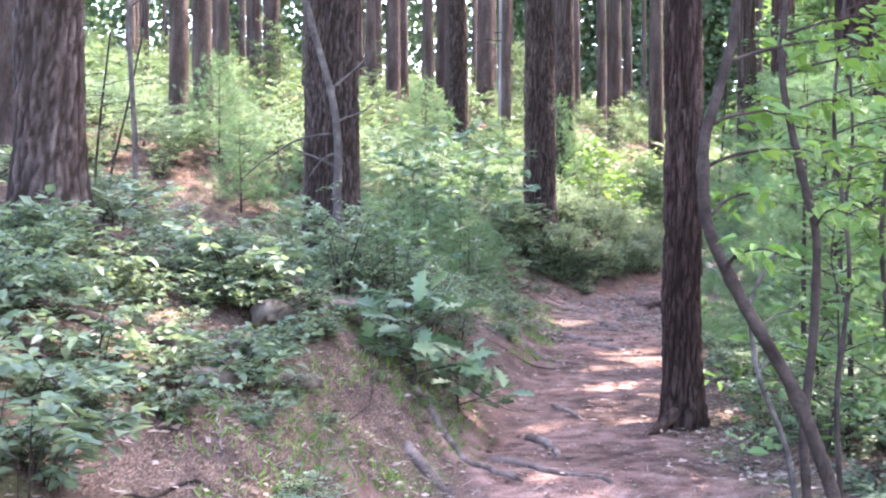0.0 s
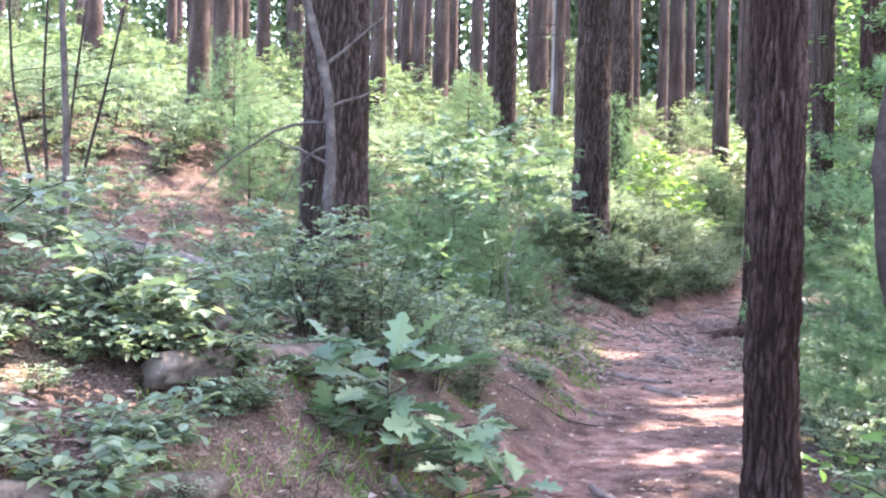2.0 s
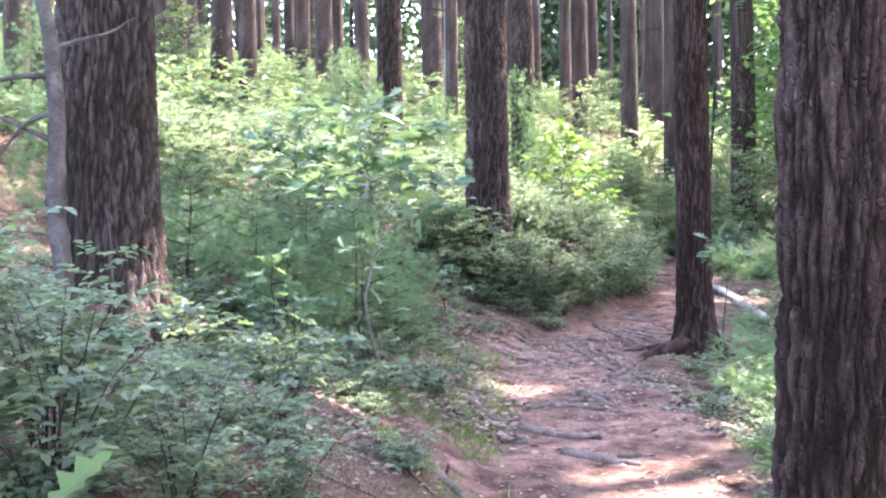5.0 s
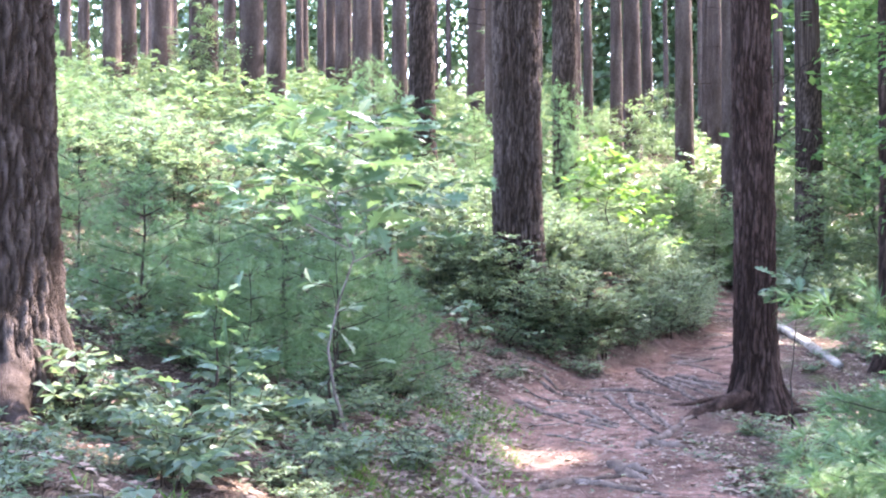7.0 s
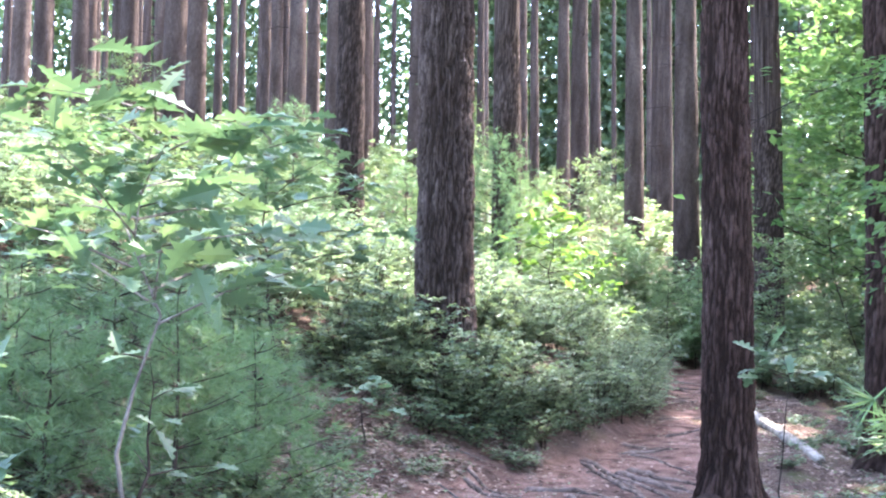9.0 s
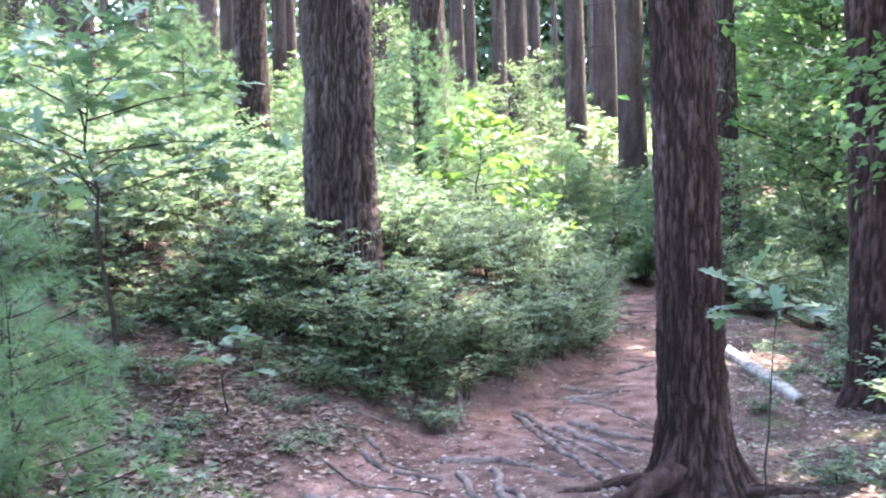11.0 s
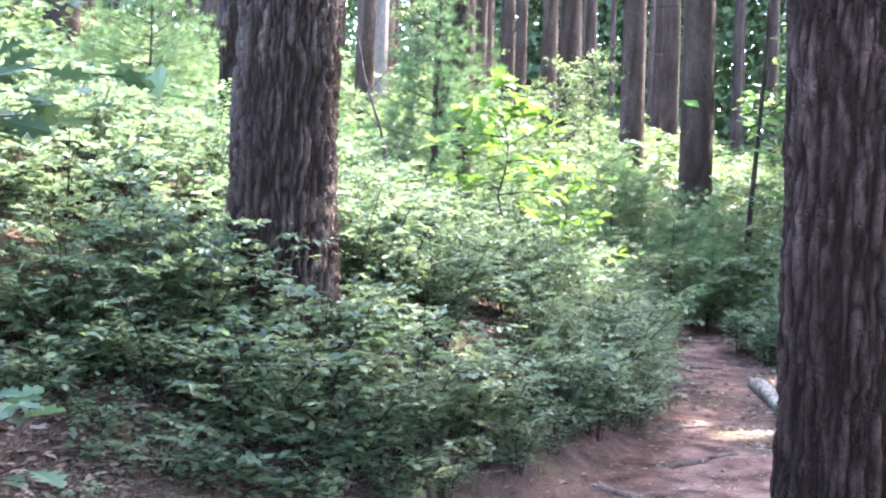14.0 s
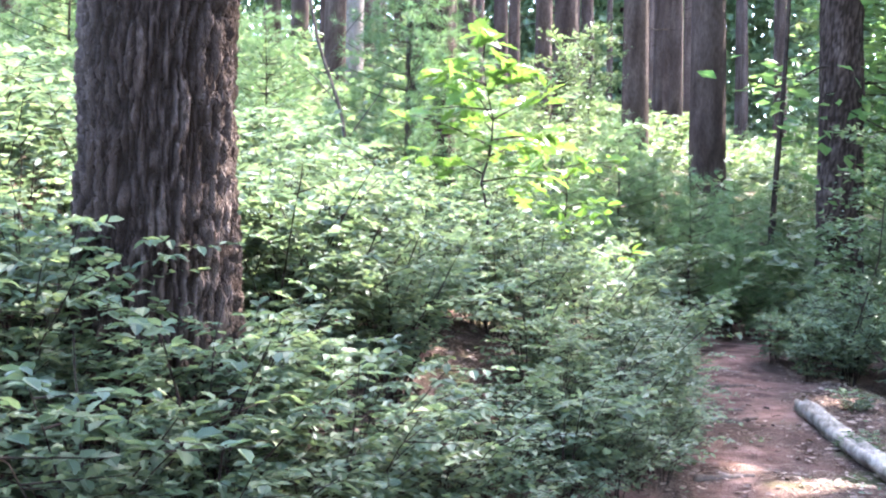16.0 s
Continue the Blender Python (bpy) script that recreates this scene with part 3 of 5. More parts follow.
def shrub_arrays(rng, h, spread, stems, twigs, per, leaf, six=False, twiggy=True):
    """Stem and leaf geometry of a layered shrub."""
    gs, gl = Geo(), Geo()
    P, D, N = [], [], []
    for k in range(stems):
        a = k * 2.4 + rng.uniform(-0.5, 0.5)
        out = spread * rng.uniform(0.25, 1.0)
        top = h * rng.uniform(0.7, 1.05) * (1 - 0.25 * out / spread)
        s = np.linspace(0, 1, 6)
        d = np.array([math.cos(a), math.sin(a), 0])
        pts = d * (out * s**1.3)[:, None] + np.outer(top * s**0.85, [0, 0, 1]) + np.cumsum(rng.normal(0, 0.012, (6, 3)), 0)
        pts[0] = d * 0.03 + [0, 0, -0.05]
        tube(gs, pts[[0, 2, 4, 5]], (0.003 + 0.0035 * h) * (1 - 0.7 * s[[0, 2, 4, 5]]), 3)
        for j in range(twigs):
            f = rng.uniform(0.18, 1.0)
            p0 = np.array([np.interp(f, s, pts[:, i]) for i in range(3)])
            b = a + rng.uniform(-2.2, 2.2)
            ln = rng.uniform(0.12, 0.3) * (0.5 + 0.6 * spread)
            q = np.array([math.cos(b), math.sin(b), rng.uniform(-0.05, 0.4)]) * ln
            if twiggy and j % 3 == 0:
                tube(gs, np.stack([p0, p0 + q]), [0.003, 0.001], 3)
            m = per + rng.randint(0, 4)
            t = np.linspace(0.15, 1.0, m)
            sgn = np.where(np.arange(m) % 2 == 0, 1, -1)
            perp = np.array([-q[1], q[0], 0]) / ln
            P.append(p0 + q * t[:, None])
            D.append(q / ln * 0.6 + perp * sgn[:, None] * rng.uniform(0.5, 1.0, m)[:, None] + np.c_[np.zeros((m, 2)), rng.normal(-0.1, 0.25, m)])
            N.append(np.array([[0, 0, 1.0]]) + rng.normal(0, 0.27, (m, 3)))
    P, D, N = np.concatenate(P), np.concatenate(D), np.concatenate(N)
    L = leaf * rng.uniform(0.65, 1.25, len(P))
    blades(gl, P, D, N, L, L * rng.uniform(0.5, 0.68, len(P)), six)
    return gs, gl


def needle_tufts(geo, rng, P, D, n, length, width):
    """Bundles of long soft needles at P, leaning along D."""
    p = np.repeat(P, n, 0)
    d = unit(np.repeat(unit(D), n, 0) * 0.75 + rng.normal(0, 0.5, (len(p), 3)))
    s = unit(np.cross(d, rng.normal(0, 1, (len(p), 3))))
    L = (length * rng.uniform(0.7, 1.15, len(p)))[:, None]
    v = np.stack([p - s * width / 2, p + s * width / 2, p + d * L - np.array([[0, 0, 0.12]]) * L], 1)
    geo.add(v, np.arange(len(p))[:, None] * 3 + [[0, 1, 2]])


def pine_sapling_arrays(rng, h, full=1.0, rise=0.16, soft=0.07):
    gs, gl = Geo(), Geo()
    s = np.linspace(0, 1, 6)
    tube(gs, np.c_[rng.normal(0, 0.01, 6).cumsum(), rng.normal(0, 0.01, 6).cumsum(), s * h - 0.05], (0.008 + 0.007 * h) * (1.05 - s), 5)
    P, D = [], []
    n = max(4, int(h / rise))
    for k in range(n):
        f = k / n
        z = h * (0.12 + 0.86 * f)
        for j in range(5):
            a = k * 1.3 + j * 1.257 + rng.uniform(-0.3, 0.3)
            reach = h * 0.42 * (1 - f) ** 0.75 * rng.uniform(0.7, 1.15) + 0.06
            d = np.array([math.cos(a), math.sin(a), 0.25])
            tube(gs, np.stack([[0, 0, z], d * reach * 0.5 + [0, 0, z], d * reach + [0, 0, z + 0.02]]), [0.005, 0.004, 0.002], 3)
            m = max(4, int(reach / 0.036 * full))
            t = np.linspace(0.3, 1.0, m)[:, None]
            P.append(np.array([0, 0, z]) + d * reach * t + rng.normal(0, soft, (m, 3)) * [1, 1, 0.6])
            D.append(np.array([d]) + rng.normal(0, 0.45, (m, 3)))
    needle_tufts(gl, rng, np.concatenate(P), np.concatenate(D), 24, 0.1, 0.005)
    return gs, gl


def sapling_arrays(rng, h, spread, boughs, per, leaf, oak=False, bare=0.35, stem_r=0.012, six=True):
    """A slender broad-leaved sapling."""
    gs, gl, gb = Geo(), Geo(), []
    s = np.linspace(0, 1, 9)
    axis = np.c_[np.cumsum(rng.normal(0, 0.02 * h, 9)), np.cumsum(rng.normal(0, 0.02 * h, 9)), s * h - 0.05]
    axis[0, :2] = 0
    tube(gs, axis, stem_r * (1.1 - s), 6)
    P, D, N = [], [], []
    for k in range(boughs):
        f = bare + (1 - bare) * (k + rng.rand()) / boughs
        p0 = np.array([np.interp(f, s, axis[:, i]) for i in range(3)])
        a = k * 2.4 + rng.uniform(-0.4, 0.4)
        ln = spread * rng.uniform(0.5, 1.1) * (1.15 - 0.6 * f)
        q = np.array([math.cos(a), math.sin(a), rng.uniform(0.05, 0.5)]) * ln
        pts = np.stack([p0, p0 + q * 0.5 + [0, 0, 0.04 * ln], p0 + q])
        gb.append(Geo())
        tube(gb[-1], pts, stem_r * np.array([0.45, 0.3, 0.12]), 4)
        m = per + rng.randint(0, 3)
        t = rng.uniform(0.25, 1.05, m)[:, None]
        P.append(p0 + q * t + rng.normal(0, (0.17 if per > 30 else 0.08) * ln + 0.02, (m, 3)) * [1, 1, 0.5])
        D.append(q / ln + rng.normal(0, 0.75, (m, 3)) * [1, 1, 0.4] - [0, 0, 0.15])
        N.append(np.array([[0, 0, 1.0]]) + rng.normal(0, 0.33, (m, 3)))
    P, D, N = np.concatenate(P), np.concatenate(D), np.concatenate(N)
    L = leaf * rng.uniform(0.6, 1.2, len(P))
    if oak:
        oak_blades(gl, P, D, N, L)
    else:
        blades(gl, P, D, N, L, L * rng.uniform(0.5, 0.68, len(P)), six)
    return gs, gl, gb


def plant(name, arrays, at, label, category, leaf_mat, group="", wood=None):
    gs, gl, *boughs = arrays
    ob = thing(name, at, label, category, group)
    part("stem", gs.mesh("stem", wood or MAT_TWIG), ob)
    for g in (boughs[0] if boughs else ()):
        part("branch", g.mesh("branch", wood or MAT_TWIG), ob)
    part("foliage", gl.mesh("foliage", leaf_mat), ob)
    return ob


def spot(x, y, turn=0, size=1.0, dz=0.0):
    return pose(x, y, float(land(x, y)) + dz, 0, 0, turn) @ Matrix.Diagonal((size, size, size, 1))


rs = np.random.RandomState(21)
# seedlings and saplings set one by one
plant("oak_seedling", sapling_arrays(rs, 0.6, 0.5, 13, 8, 0.2, True, 0.2), spot(0.2, 7.5), "leafy oak seedling with lobed blue-green leaves by the trail", "seedling", MAT_OAK)
plant("oak_seedling", sapling_arrays(rs, 0.45, 0.4, 9, 7, 0.18, True, 0.2), spot(0.5, 7.75), "low oak seedling with broad lobed leaves", "seedling", MAT_OAK)
plant("oak_seedling", sapling_arrays(rs, 0.75, 0.22, 4, 4, 0.15, True, 0.7), spot(0.33, 13.6), "thin oak seedling holding a flat tuft of leaves", "seedling", MAT_OAK)
plant("oak_seedling", sapling_arrays(rs, 0.9, 0.3, 5, 4, 0.14, True, 0.35), spot(1.0, 13.9), "slender oak seedling before young pines", "seedling", MAT_OAK)
ro = np.random.RandomState(57)
plant("oak_sapling", sapling_arrays(ro, 1.9, 0.85, 18, 13, 0.17, True, 0.6, 0.011), spot(1.12, 13.4), "tall slim oak sapling with a pale stem and broad leaves", "sapling", MAT_OAK, wood=MAT_GREY)
plant("oak_seedling", sapling_arrays(ro, 0.55, 0.35, 7, 5, 0.17, True, 0.3, 0.007), spot(0.55, 12.9), "low oak seedling with pale lobed leaves on the bank", "seedling", MAT_OAK)
plant("oak_seedling", sapling_arrays(ro, 0.5, 0.3, 6, 5, 0.16, True, 0.4, 0.007), spot(1.9, 17.9), "low oak seedling at the foot of the shrubs", "seedling", MAT_OAK)
plant("oak_sapling", sapling_arrays(rs, 2.0, 1.3, 22, 20, 0.18, True, 0.42, 0.016), spot(1.25, 18.3, 110), "spreading young oak with many broad leaves", "sapling", MAT_OAK)
plant("oak_sapling", sapling_arrays(rs, 1.75, 1.0, 16, 18, 0.17, True, 0.4, 0.015), spot(0.5, 16.9), "young oak with drooping broad leaves", "sapling", MAT_OAK)
plant("maple_sapling", sapling_arrays(rs, 1.75, 0.85, 16, 13, 0.19, True, 0.5, 0.016), spot(4.37, 23.94), "sunlit young maple with yellow-green leaves", "sapling", MAT_BRIGHT)
plant("maple_sapling", sapling_arrays(rs, 1.3, 0.7, 15, 14, 0.11, False, 0.3, 0.012), spot(5.1, 24.8), "small sunlit maple among shrubs", "sapling", MAT_BRIGHT)
for sx, sy, sh in ((0.95, 15.0, 1.25), (0.55, 15.5, 1.45), (1.3, 15.5, 1.0), (-0.45, 15.5, 1.35), (0.1, 15.1, 1.2), (-1.1, 16.2, 1.4), (1.1, 16.2, 1.2), (0.4, 14.7, 0.9), (7.5, 28.2, 1.3), (6.7, 28.4, 1.5), (7.9, 29.3, 1.7), (5.4, 26.6, 1.3), (3.55, 9.7, 2.9), (4.25, 11.1, 3.4), (3.9, 26.0, 2.6), (2.6, 27.0, 1.8), (0.9, 26.5, 2.3), (-2.2, 18.0, 1.5), (-2.9, 20.5, 2.0), (7.0, 28.0, 1.7), (6.2, 28.0, 1.8)):
    plant("pine_sapling", pine_sapling_arrays(rs, sh, *((2.2, 0.36, 0.06) if sx > 3 and sy < 12 else ())), spot(sx, sy, rs.uniform(0, 360)), "feathery young white pine with soft blue-green needles", "sapling", MAT_NEEDLE, "young pines")

LOW = [shrub_arrays(rs, 0.3, 0.28, 8, 7, 6, 0.047) for k in range(5)]
NEAR_LOW = [shrub_arrays(rs, 0.34, 0.34, 8, 7, 6, 0.057, True) for k in range(5)]
MID = [shrub_arrays(rs, 0.6, 0.45, 9, 10, 7, 0.05) for k in range(5)]
TALL = [shrub_arrays(rs, 0.95, 0.6, 11, 13, 8, 0.053) for k in range(4)]
rf = np.random.RandomState(71)
OFF = {id(LOW): [shrub_arrays(rf, 0.3, 0.28, 6, 5, 4, 0.074) for k in range(5)], id(NEAR_LOW): [shrub_arrays(rf, 0.34, 0.34, 6, 5, 4, 0.08) for k in range(5)],
       id(MID): [shrub_arrays(rf, 0.6, 0.45, 7, 8, 6, 0.068) for k in range(5)], id(TALL): [shrub_arrays(rf, 0.95, 0.6, 8, 11, 7, 0.07) for k in range(4)]}
FINE = {id(LOW): [shrub_arrays(rf, 0.3, 0.28, 8, 6, 6, 0.056, True) for k in range(5)], id(NEAR_LOW): NEAR_LOW,
        id(MID): [shrub_arrays(rf, 0.6, 0.45, 9, 10, 7, 0.052, True) for k in range(5)], id(TALL): [shrub_arrays(rf, 0.95, 0.6, 11, 14, 8, 0.055, True) for k in range(4)]}
COARSE = [shrub_arrays(rs, 1.3, 1.0, 8, 9, 5, 0.14, False, False) for k in range(5)]


def shrub_kind(x, y, rng):
    """Which undergrowth grows at a place: variants, height scale, chance, leaf kind."""
    d, w = side(x, y)
    if abs(d) < w + 0.18 and y < 28:
        return None
    edge = abs(d) - w
    if y < 12.5:
        if d > 0:
            if y < 8.8 and edge > 0.5:
                return (NEAR_LOW, rng.uniform(0.7, 1.3), 0.93)
            if edge > 1.7:
                return (LOW, rng.uniform(0.5, 1.3), 0.42)
            return (LOW, rng.uniform(0.6, 1.35), 0.75) if edge > 0.55 else (LOW, rng.uniform(0.35, 0.7), 0.35)
        return (MID, rng.uniform(0.7, 1.3), 0.8) if edge > 0.9 else (LOW, rng.uniform(0.8, 1.2), 0.3)
    if y < 19.2:
        if d > 0:
            if edge > 3.2 and y < 17:
                return (MID, rng.uniform(0.5, 1.1), 0.5)
            if y > 16.2 and edge < 2.2:
                return (LOW, rng.uniform(0.3, 0.75), 0.6)
            return (LOW, rng.uniform(0.7, 1.2), 0.9) if edge < 2.2 else (MID, rng.uniform(0.7, 1.2), 0.85)
        return (LOW, rng.uniform(0.5, 1.0), 0.42) if edge < 2.0 else (MID, rng.uniform(0.8, 1.5), 0.7)
    if d > 0:
        return (MID, rng.uniform(0.9, 1.3), 1.0) if edge < 0.7 else (TALL, rng.uniform(0.8, 1.15), 1.0)
    if 22 < y < 24.4 and edge < 1.3:
        return (LOW, rng.uniform(0.3, 0.6), 0.25)
    if y < 22.5 and edge < 1.5:
        return (LOW, rng.uniform(0.5, 0.9), 0.2)
    return (MID, rng.uniform(0.7, 1.2), 0.75) if edge < 1.6 else (MID, rng.uniform(0.8, 1.5), 0.85)


near_protos = {}


def near_shrub(variants, k, m):
    key = (id(variants), k)
    if key not in near_protos:
        near_protos[key] = plant("shrub", FINE[id(variants)][k], m, "low huckleberry shrub with small oval green leaves" if variants in (LOW, NEAR_LOW) else "dense huckleberry shrub with small oval green leaves", "shrub", MAT_LEAF, "huckleberry shrubs")
        return near_protos[key]
    return copy_thing(near_protos[key], m)


def joined(store, arrays, m):
    M = np.array(m)
    for g, a in zip(store, arrays):
        v, fs = a.arrays()
        if g is store[0] and M[1, 3] > 22.5:
            continue
        g.add(v @ M[:3, :3].T + M[:3, 3], *fs)


TREES = ((2.13, 8.21), (4.53, 17.41), (4.4, 17.15), (4.3, 16.85), (4.55, 16.9), (2.69, 20.28), (-0.57, 12.83), (-2.1, 7.49))
rest = (Geo(), Geo())


def bare_patch(x, y):
    """True where the slope shows its litter between the shrubs."""
    d, w = side(x, y)
    return d > (2.4 if y < 17 else 5.0) and float(rough_land(x * 0.55 + 3, y * 0.55)) > -0.012


single = 0
rq = np.random.RandomState(33)
cells = []
for gy in np.arange(3.0, 29.0, 0.5):
    for gx in np.arange(-1.5 - 0.38 * gy, 1.8 + 0.48 * gy, 0.5):
        if gy < 23 or rq.rand() < 0.7:
            cells.append((gx + rq.uniform(-0.25, 0.25), gy + rq.uniform(-0.25, 0.25)))
for x, y in cells:
    if y < 3.5 and abs(x) < 1.5:
        continue
    kind = shrub_kind(x, y, rq)
    on_log = (abs((x + 1.5) * 0.817 + (y - 9.0) * 0.577) < 0.3 and 7.2 < y < 9.1) or (abs((x + 0.75) * 0.707 - (y - 6.35) * 0.707) < 0.25 and 6.2 < y < 7.3)
    if kind is None or (y > 8.8 and bare_patch(x, y) and rq.rand() < 0.55) or on_log or rq.rand() > kind[2] or any(math.hypot(x - a, y - b) < 0.26 for a, b in TREES):
        continue
    k = rq.randint(len(kind[0]))
    m = spot(x, y, rq.uniform(0, 360), kind[1], -0.03)
    d0, w0 = side(x, y)
    if single < 290 and abs(d0) < 3.0 and y > 5:
        near_shrub(kind[0], k, m)
        single += 1
    else:
        joined(rest, OFF[id(kind[0])][k] if abs(d0) > 2.6 or y > 24 else kind[0][k], m)
for sx, sy, sz in ((-0.3, 8.55, 0.95), (0.08, 8.75, 1.0), (0.38, 9.1, 0.8), (-0.08, 9.25, 1.0), (0.65, 9.9, 0.55), (0.3, 10.0, 0.6), (-0.6, 8.95, 0.9),
                   (2.35, 19.75, 1.0), (2.95, 19.75, 0.98), (2.0, 20.0, 1.05), (3.4, 20.1, 0.9), (2.65, 19.5, 0.85), (2.2, 19.3, 0.75)):
    near_shrub(TALL, rq.randint(4), spot(sx, sy, rq.uniform(0, 360), sz))
rn = np.random.RandomState(305)
for k in range(46):
    sx, sy = rn.uniform(-2.3, -0.35), rn.uniform(4.4, 7.6)
    on_log = abs((sx + 0.7) * 0.9 - (sy - 6.9) * 0.44) < 0.2 or abs((sx + 1.25) * 0.85 - (sy - 5.0) * 0.53) < 0.14
    if not on_log and math.hypot(sx + 2.1, sy - 7.49) > 0.35:
        near_shrub(NEAR_LOW, rn.randint(5), spot(sx, sy, rn.uniform(0, 360), rn.uniform(0.6, 1.05), -0.03))
for sx, sy, sz in ((7.6, 25.4, 1.0), (7.9, 24.8, 1.1), (8.3, 25.6, 1.2), (7.55, 26.2, 0.9), (8.6, 24.6, 1.1), (8.0, 26.6, 1.2), (2.75, 7.2, 0.6), (2.85, 8.9, 0.7), (3.1, 10.4, 0.75), (2.95, 9.6, 0.65), (3.0, 7.9, 0.8), (3.3, 6.9, 0.9), (3.4, 11.6, 0.8)):
    near_shrub(TALL, rn.randint(4), spot(sx, sy, rn.uniform(0, 360), sz, -0.03))
for sx, sy, sz in ((4.45, 15.3, 1.0), (4.75, 15.6, 1.2), (5.1, 15.9, 1.1), (4.65, 16.1, 0.9), (4.3, 14.8, 0.9), (5.4, 16.4, 1.2), (4.95, 16.45, 0.9), (4.2, 15.7, 0.7), (4.0, 14.0, 0.9), (4.35, 14.2, 1.1), (5.5, 15.5, 1.2), (5.3, 17.3, 0.9), (4.6, 13.6, 1.1), (3.8, 13.2, 0.9)):
    near_shrub(LOW if sz < 1.0 else NEAR_LOW, rn.randint(5), spot(sx, sy, rn.uniform(0, 360), sz, -0.03))
for sx in np.arange(-0.6, 3.4, 0.26):
    for off, lo, hi in ((0.0, 0.6, 1.2), (0.35, 0.9, 1.5)):
        joined(rest, LOW[rq.randint(5)], spot(sx + rq.uniform(-0.1, 0.1), 18.75 + off + 0.12 * sx + rq.uniform(-0.15, 0.15), rq.uniform(0, 360), rq.uniform(lo, hi), -0.03))
for k in range(330):
    sx, sy = rq.uniform(-2.0, 3.2), rq.uniform(4.5, 18.9)
    d0, w0 = side(sx, sy)
    if d0 > w0 + 0.15:
        joined(rest, LOW[rq.randint(5)], spot(sx, sy, rq.uniform(0, 360), rq.uniform(0.25, 0.6), -0.02))
for sy in np.arange(19.5, 27.5, 0.3):
    for off, lo, hi in ((0.08, 0.55, 0.85), (0.42, 0.8, 1.1)):
        ex = float(np.interp(sy, TY, TX) - np.interp(sy, TY, TW)) - off + rq.uniform(-0.06, 0.06)
        joined(rest, MID[rq.randint(5)], spot(ex, sy + rq.uniform(-0.1, 0.1), rq.uniform(0, 360), rq.uniform(lo, hi), -0.03))
ob = thing("undergrowth", pose(0, 0, 0), "dense green huckleberry undergrowth covering the forest floor", "undergrowth", kind="stuff")
part("stems", rest[0].mesh("undergrowth_stems", MAT_TWIG), ob)
part("foliage", rest[1].mesh("undergrowth_leaves", MAT_LEAF), ob)

far = (Geo(), Geo())
for gy in np.arange(28.0, 62.0, 1.3):
    for gx in np.arange(-3 - 0.34 * gy, 4 + 0.44 * gy, 1.15):
        x, y = gx + rq.uniform(-0.5, 0.5), gy + rq.uniform(-0.5, 0.5)
        d0, w0 = side(x, y)
        if rq.rand() < (0.3 if bare_patch(x, y) else 0.85):
            joined(far, COARSE[rq.randint(5)], spot(x, y, rq.uniform(0, 360), rq.uniform(0.7, 1.25), -0.05))
ob = thing("far_undergrowth", pose(0, 0, 0), "sunlit bright green shrubs between far trunks", "undergrowth", kind="stuff")
part("foliage", far[1].mesh("far_leaves", MAT_FAR), ob)


def young_tree_arrays(rng, h):
    gs, gl, gb = sapling_arrays(rng, h, h * 0.3, 28, 78, 0.18, False, 0.2, 0.03, False)
    for g in gb:
        gs.add(*[g.arrays()[0]], *g.arrays()[1])
    return gs, gl


YOUNG = [young_tree_arrays(rs, 6.0) for k in range(4)]
protos = []
for k in range(90):
    y = rq.uniform(30, 66)
    x = 0.2 * y + rq.uniform(-1, 1) * (5 + 0.42 * y)
    high = 1.0 if x > 0.34 * y else 0.5
    m = spot(x, y, rq.uniform(0, 360), rq.uniform(0.6, 1.3) * high)
    if k < 4:
        protos.append(plant("young_broadleaf_tree", YOUNG[k], m, "slender young broad-leaved tree in sunlit leaf", "tree", MAT_FAR, "young trees behind the pines"))
    else:
        copy_thing(protos[k % 4], m)

# leafy maples under the pines on the right of the trail
rm = np.random.RandomState(88)
maples = []
for k in range(20):
    y = rm.uniform(28.5, 41)
    x = 10.0 + 0.36 * (y - 28.5) + rm.uniform(0, 5)
    m = spot(x, y, rm.uniform(0, 360), rm.uniform(0.85, 1.3))
    if k < 3:
        maples.append(plant("understory_maple", sapling_arrays(rm, 6.0, 1.8, 26, 80, 0.18, False, 0.2, 0.035, False), m, "leafy young maple with layered green boughs under pines", "tree", MAT_MAPLE, "young maples under the pines"))
    else:
        copy_thing(maples[k % 3], m)

# far woods that close the view
g = Geo()
n = 300000
ang = np.where(rq.rand(n) < 0.7, rq.uniform(-0.7, 1.1, n), rq.uniform(0.1, 0.8, n))
dist = rq.uniform(66, 78, n)
fx, fy = np.sin(ang) * dist, np.cos(ang) * dist + 6
fz = land(fx, fy) + rq.uniform(0, 1, n) ** np.interp(ang, [0.0, 0.3], [1.1, 1.0]) * np.interp(ang, [0.0, 0.3], [23, 27])
fz = fz * (1 + 0.15 * np.sin(ang * 17) + 0.1 * np.sin(ang * 41))
blades(g, np.c_[fx, fy, fz], rq.normal(0, 1, (n, 3)), rq.normal(0, 0.9, (n, 3)) + [0, 0, 0.4], rq.uniform(0.3, 0.6, n), rq.uniform(0.24, 0.46, n), False)
tagged(new("far_woods", g.mesh("far_woods", MAT_WOODS)), "distant hazy green woodland in full leaf", "woods", kind="stuff")

# ---- roots, logs and litter ----
root_count = [0]


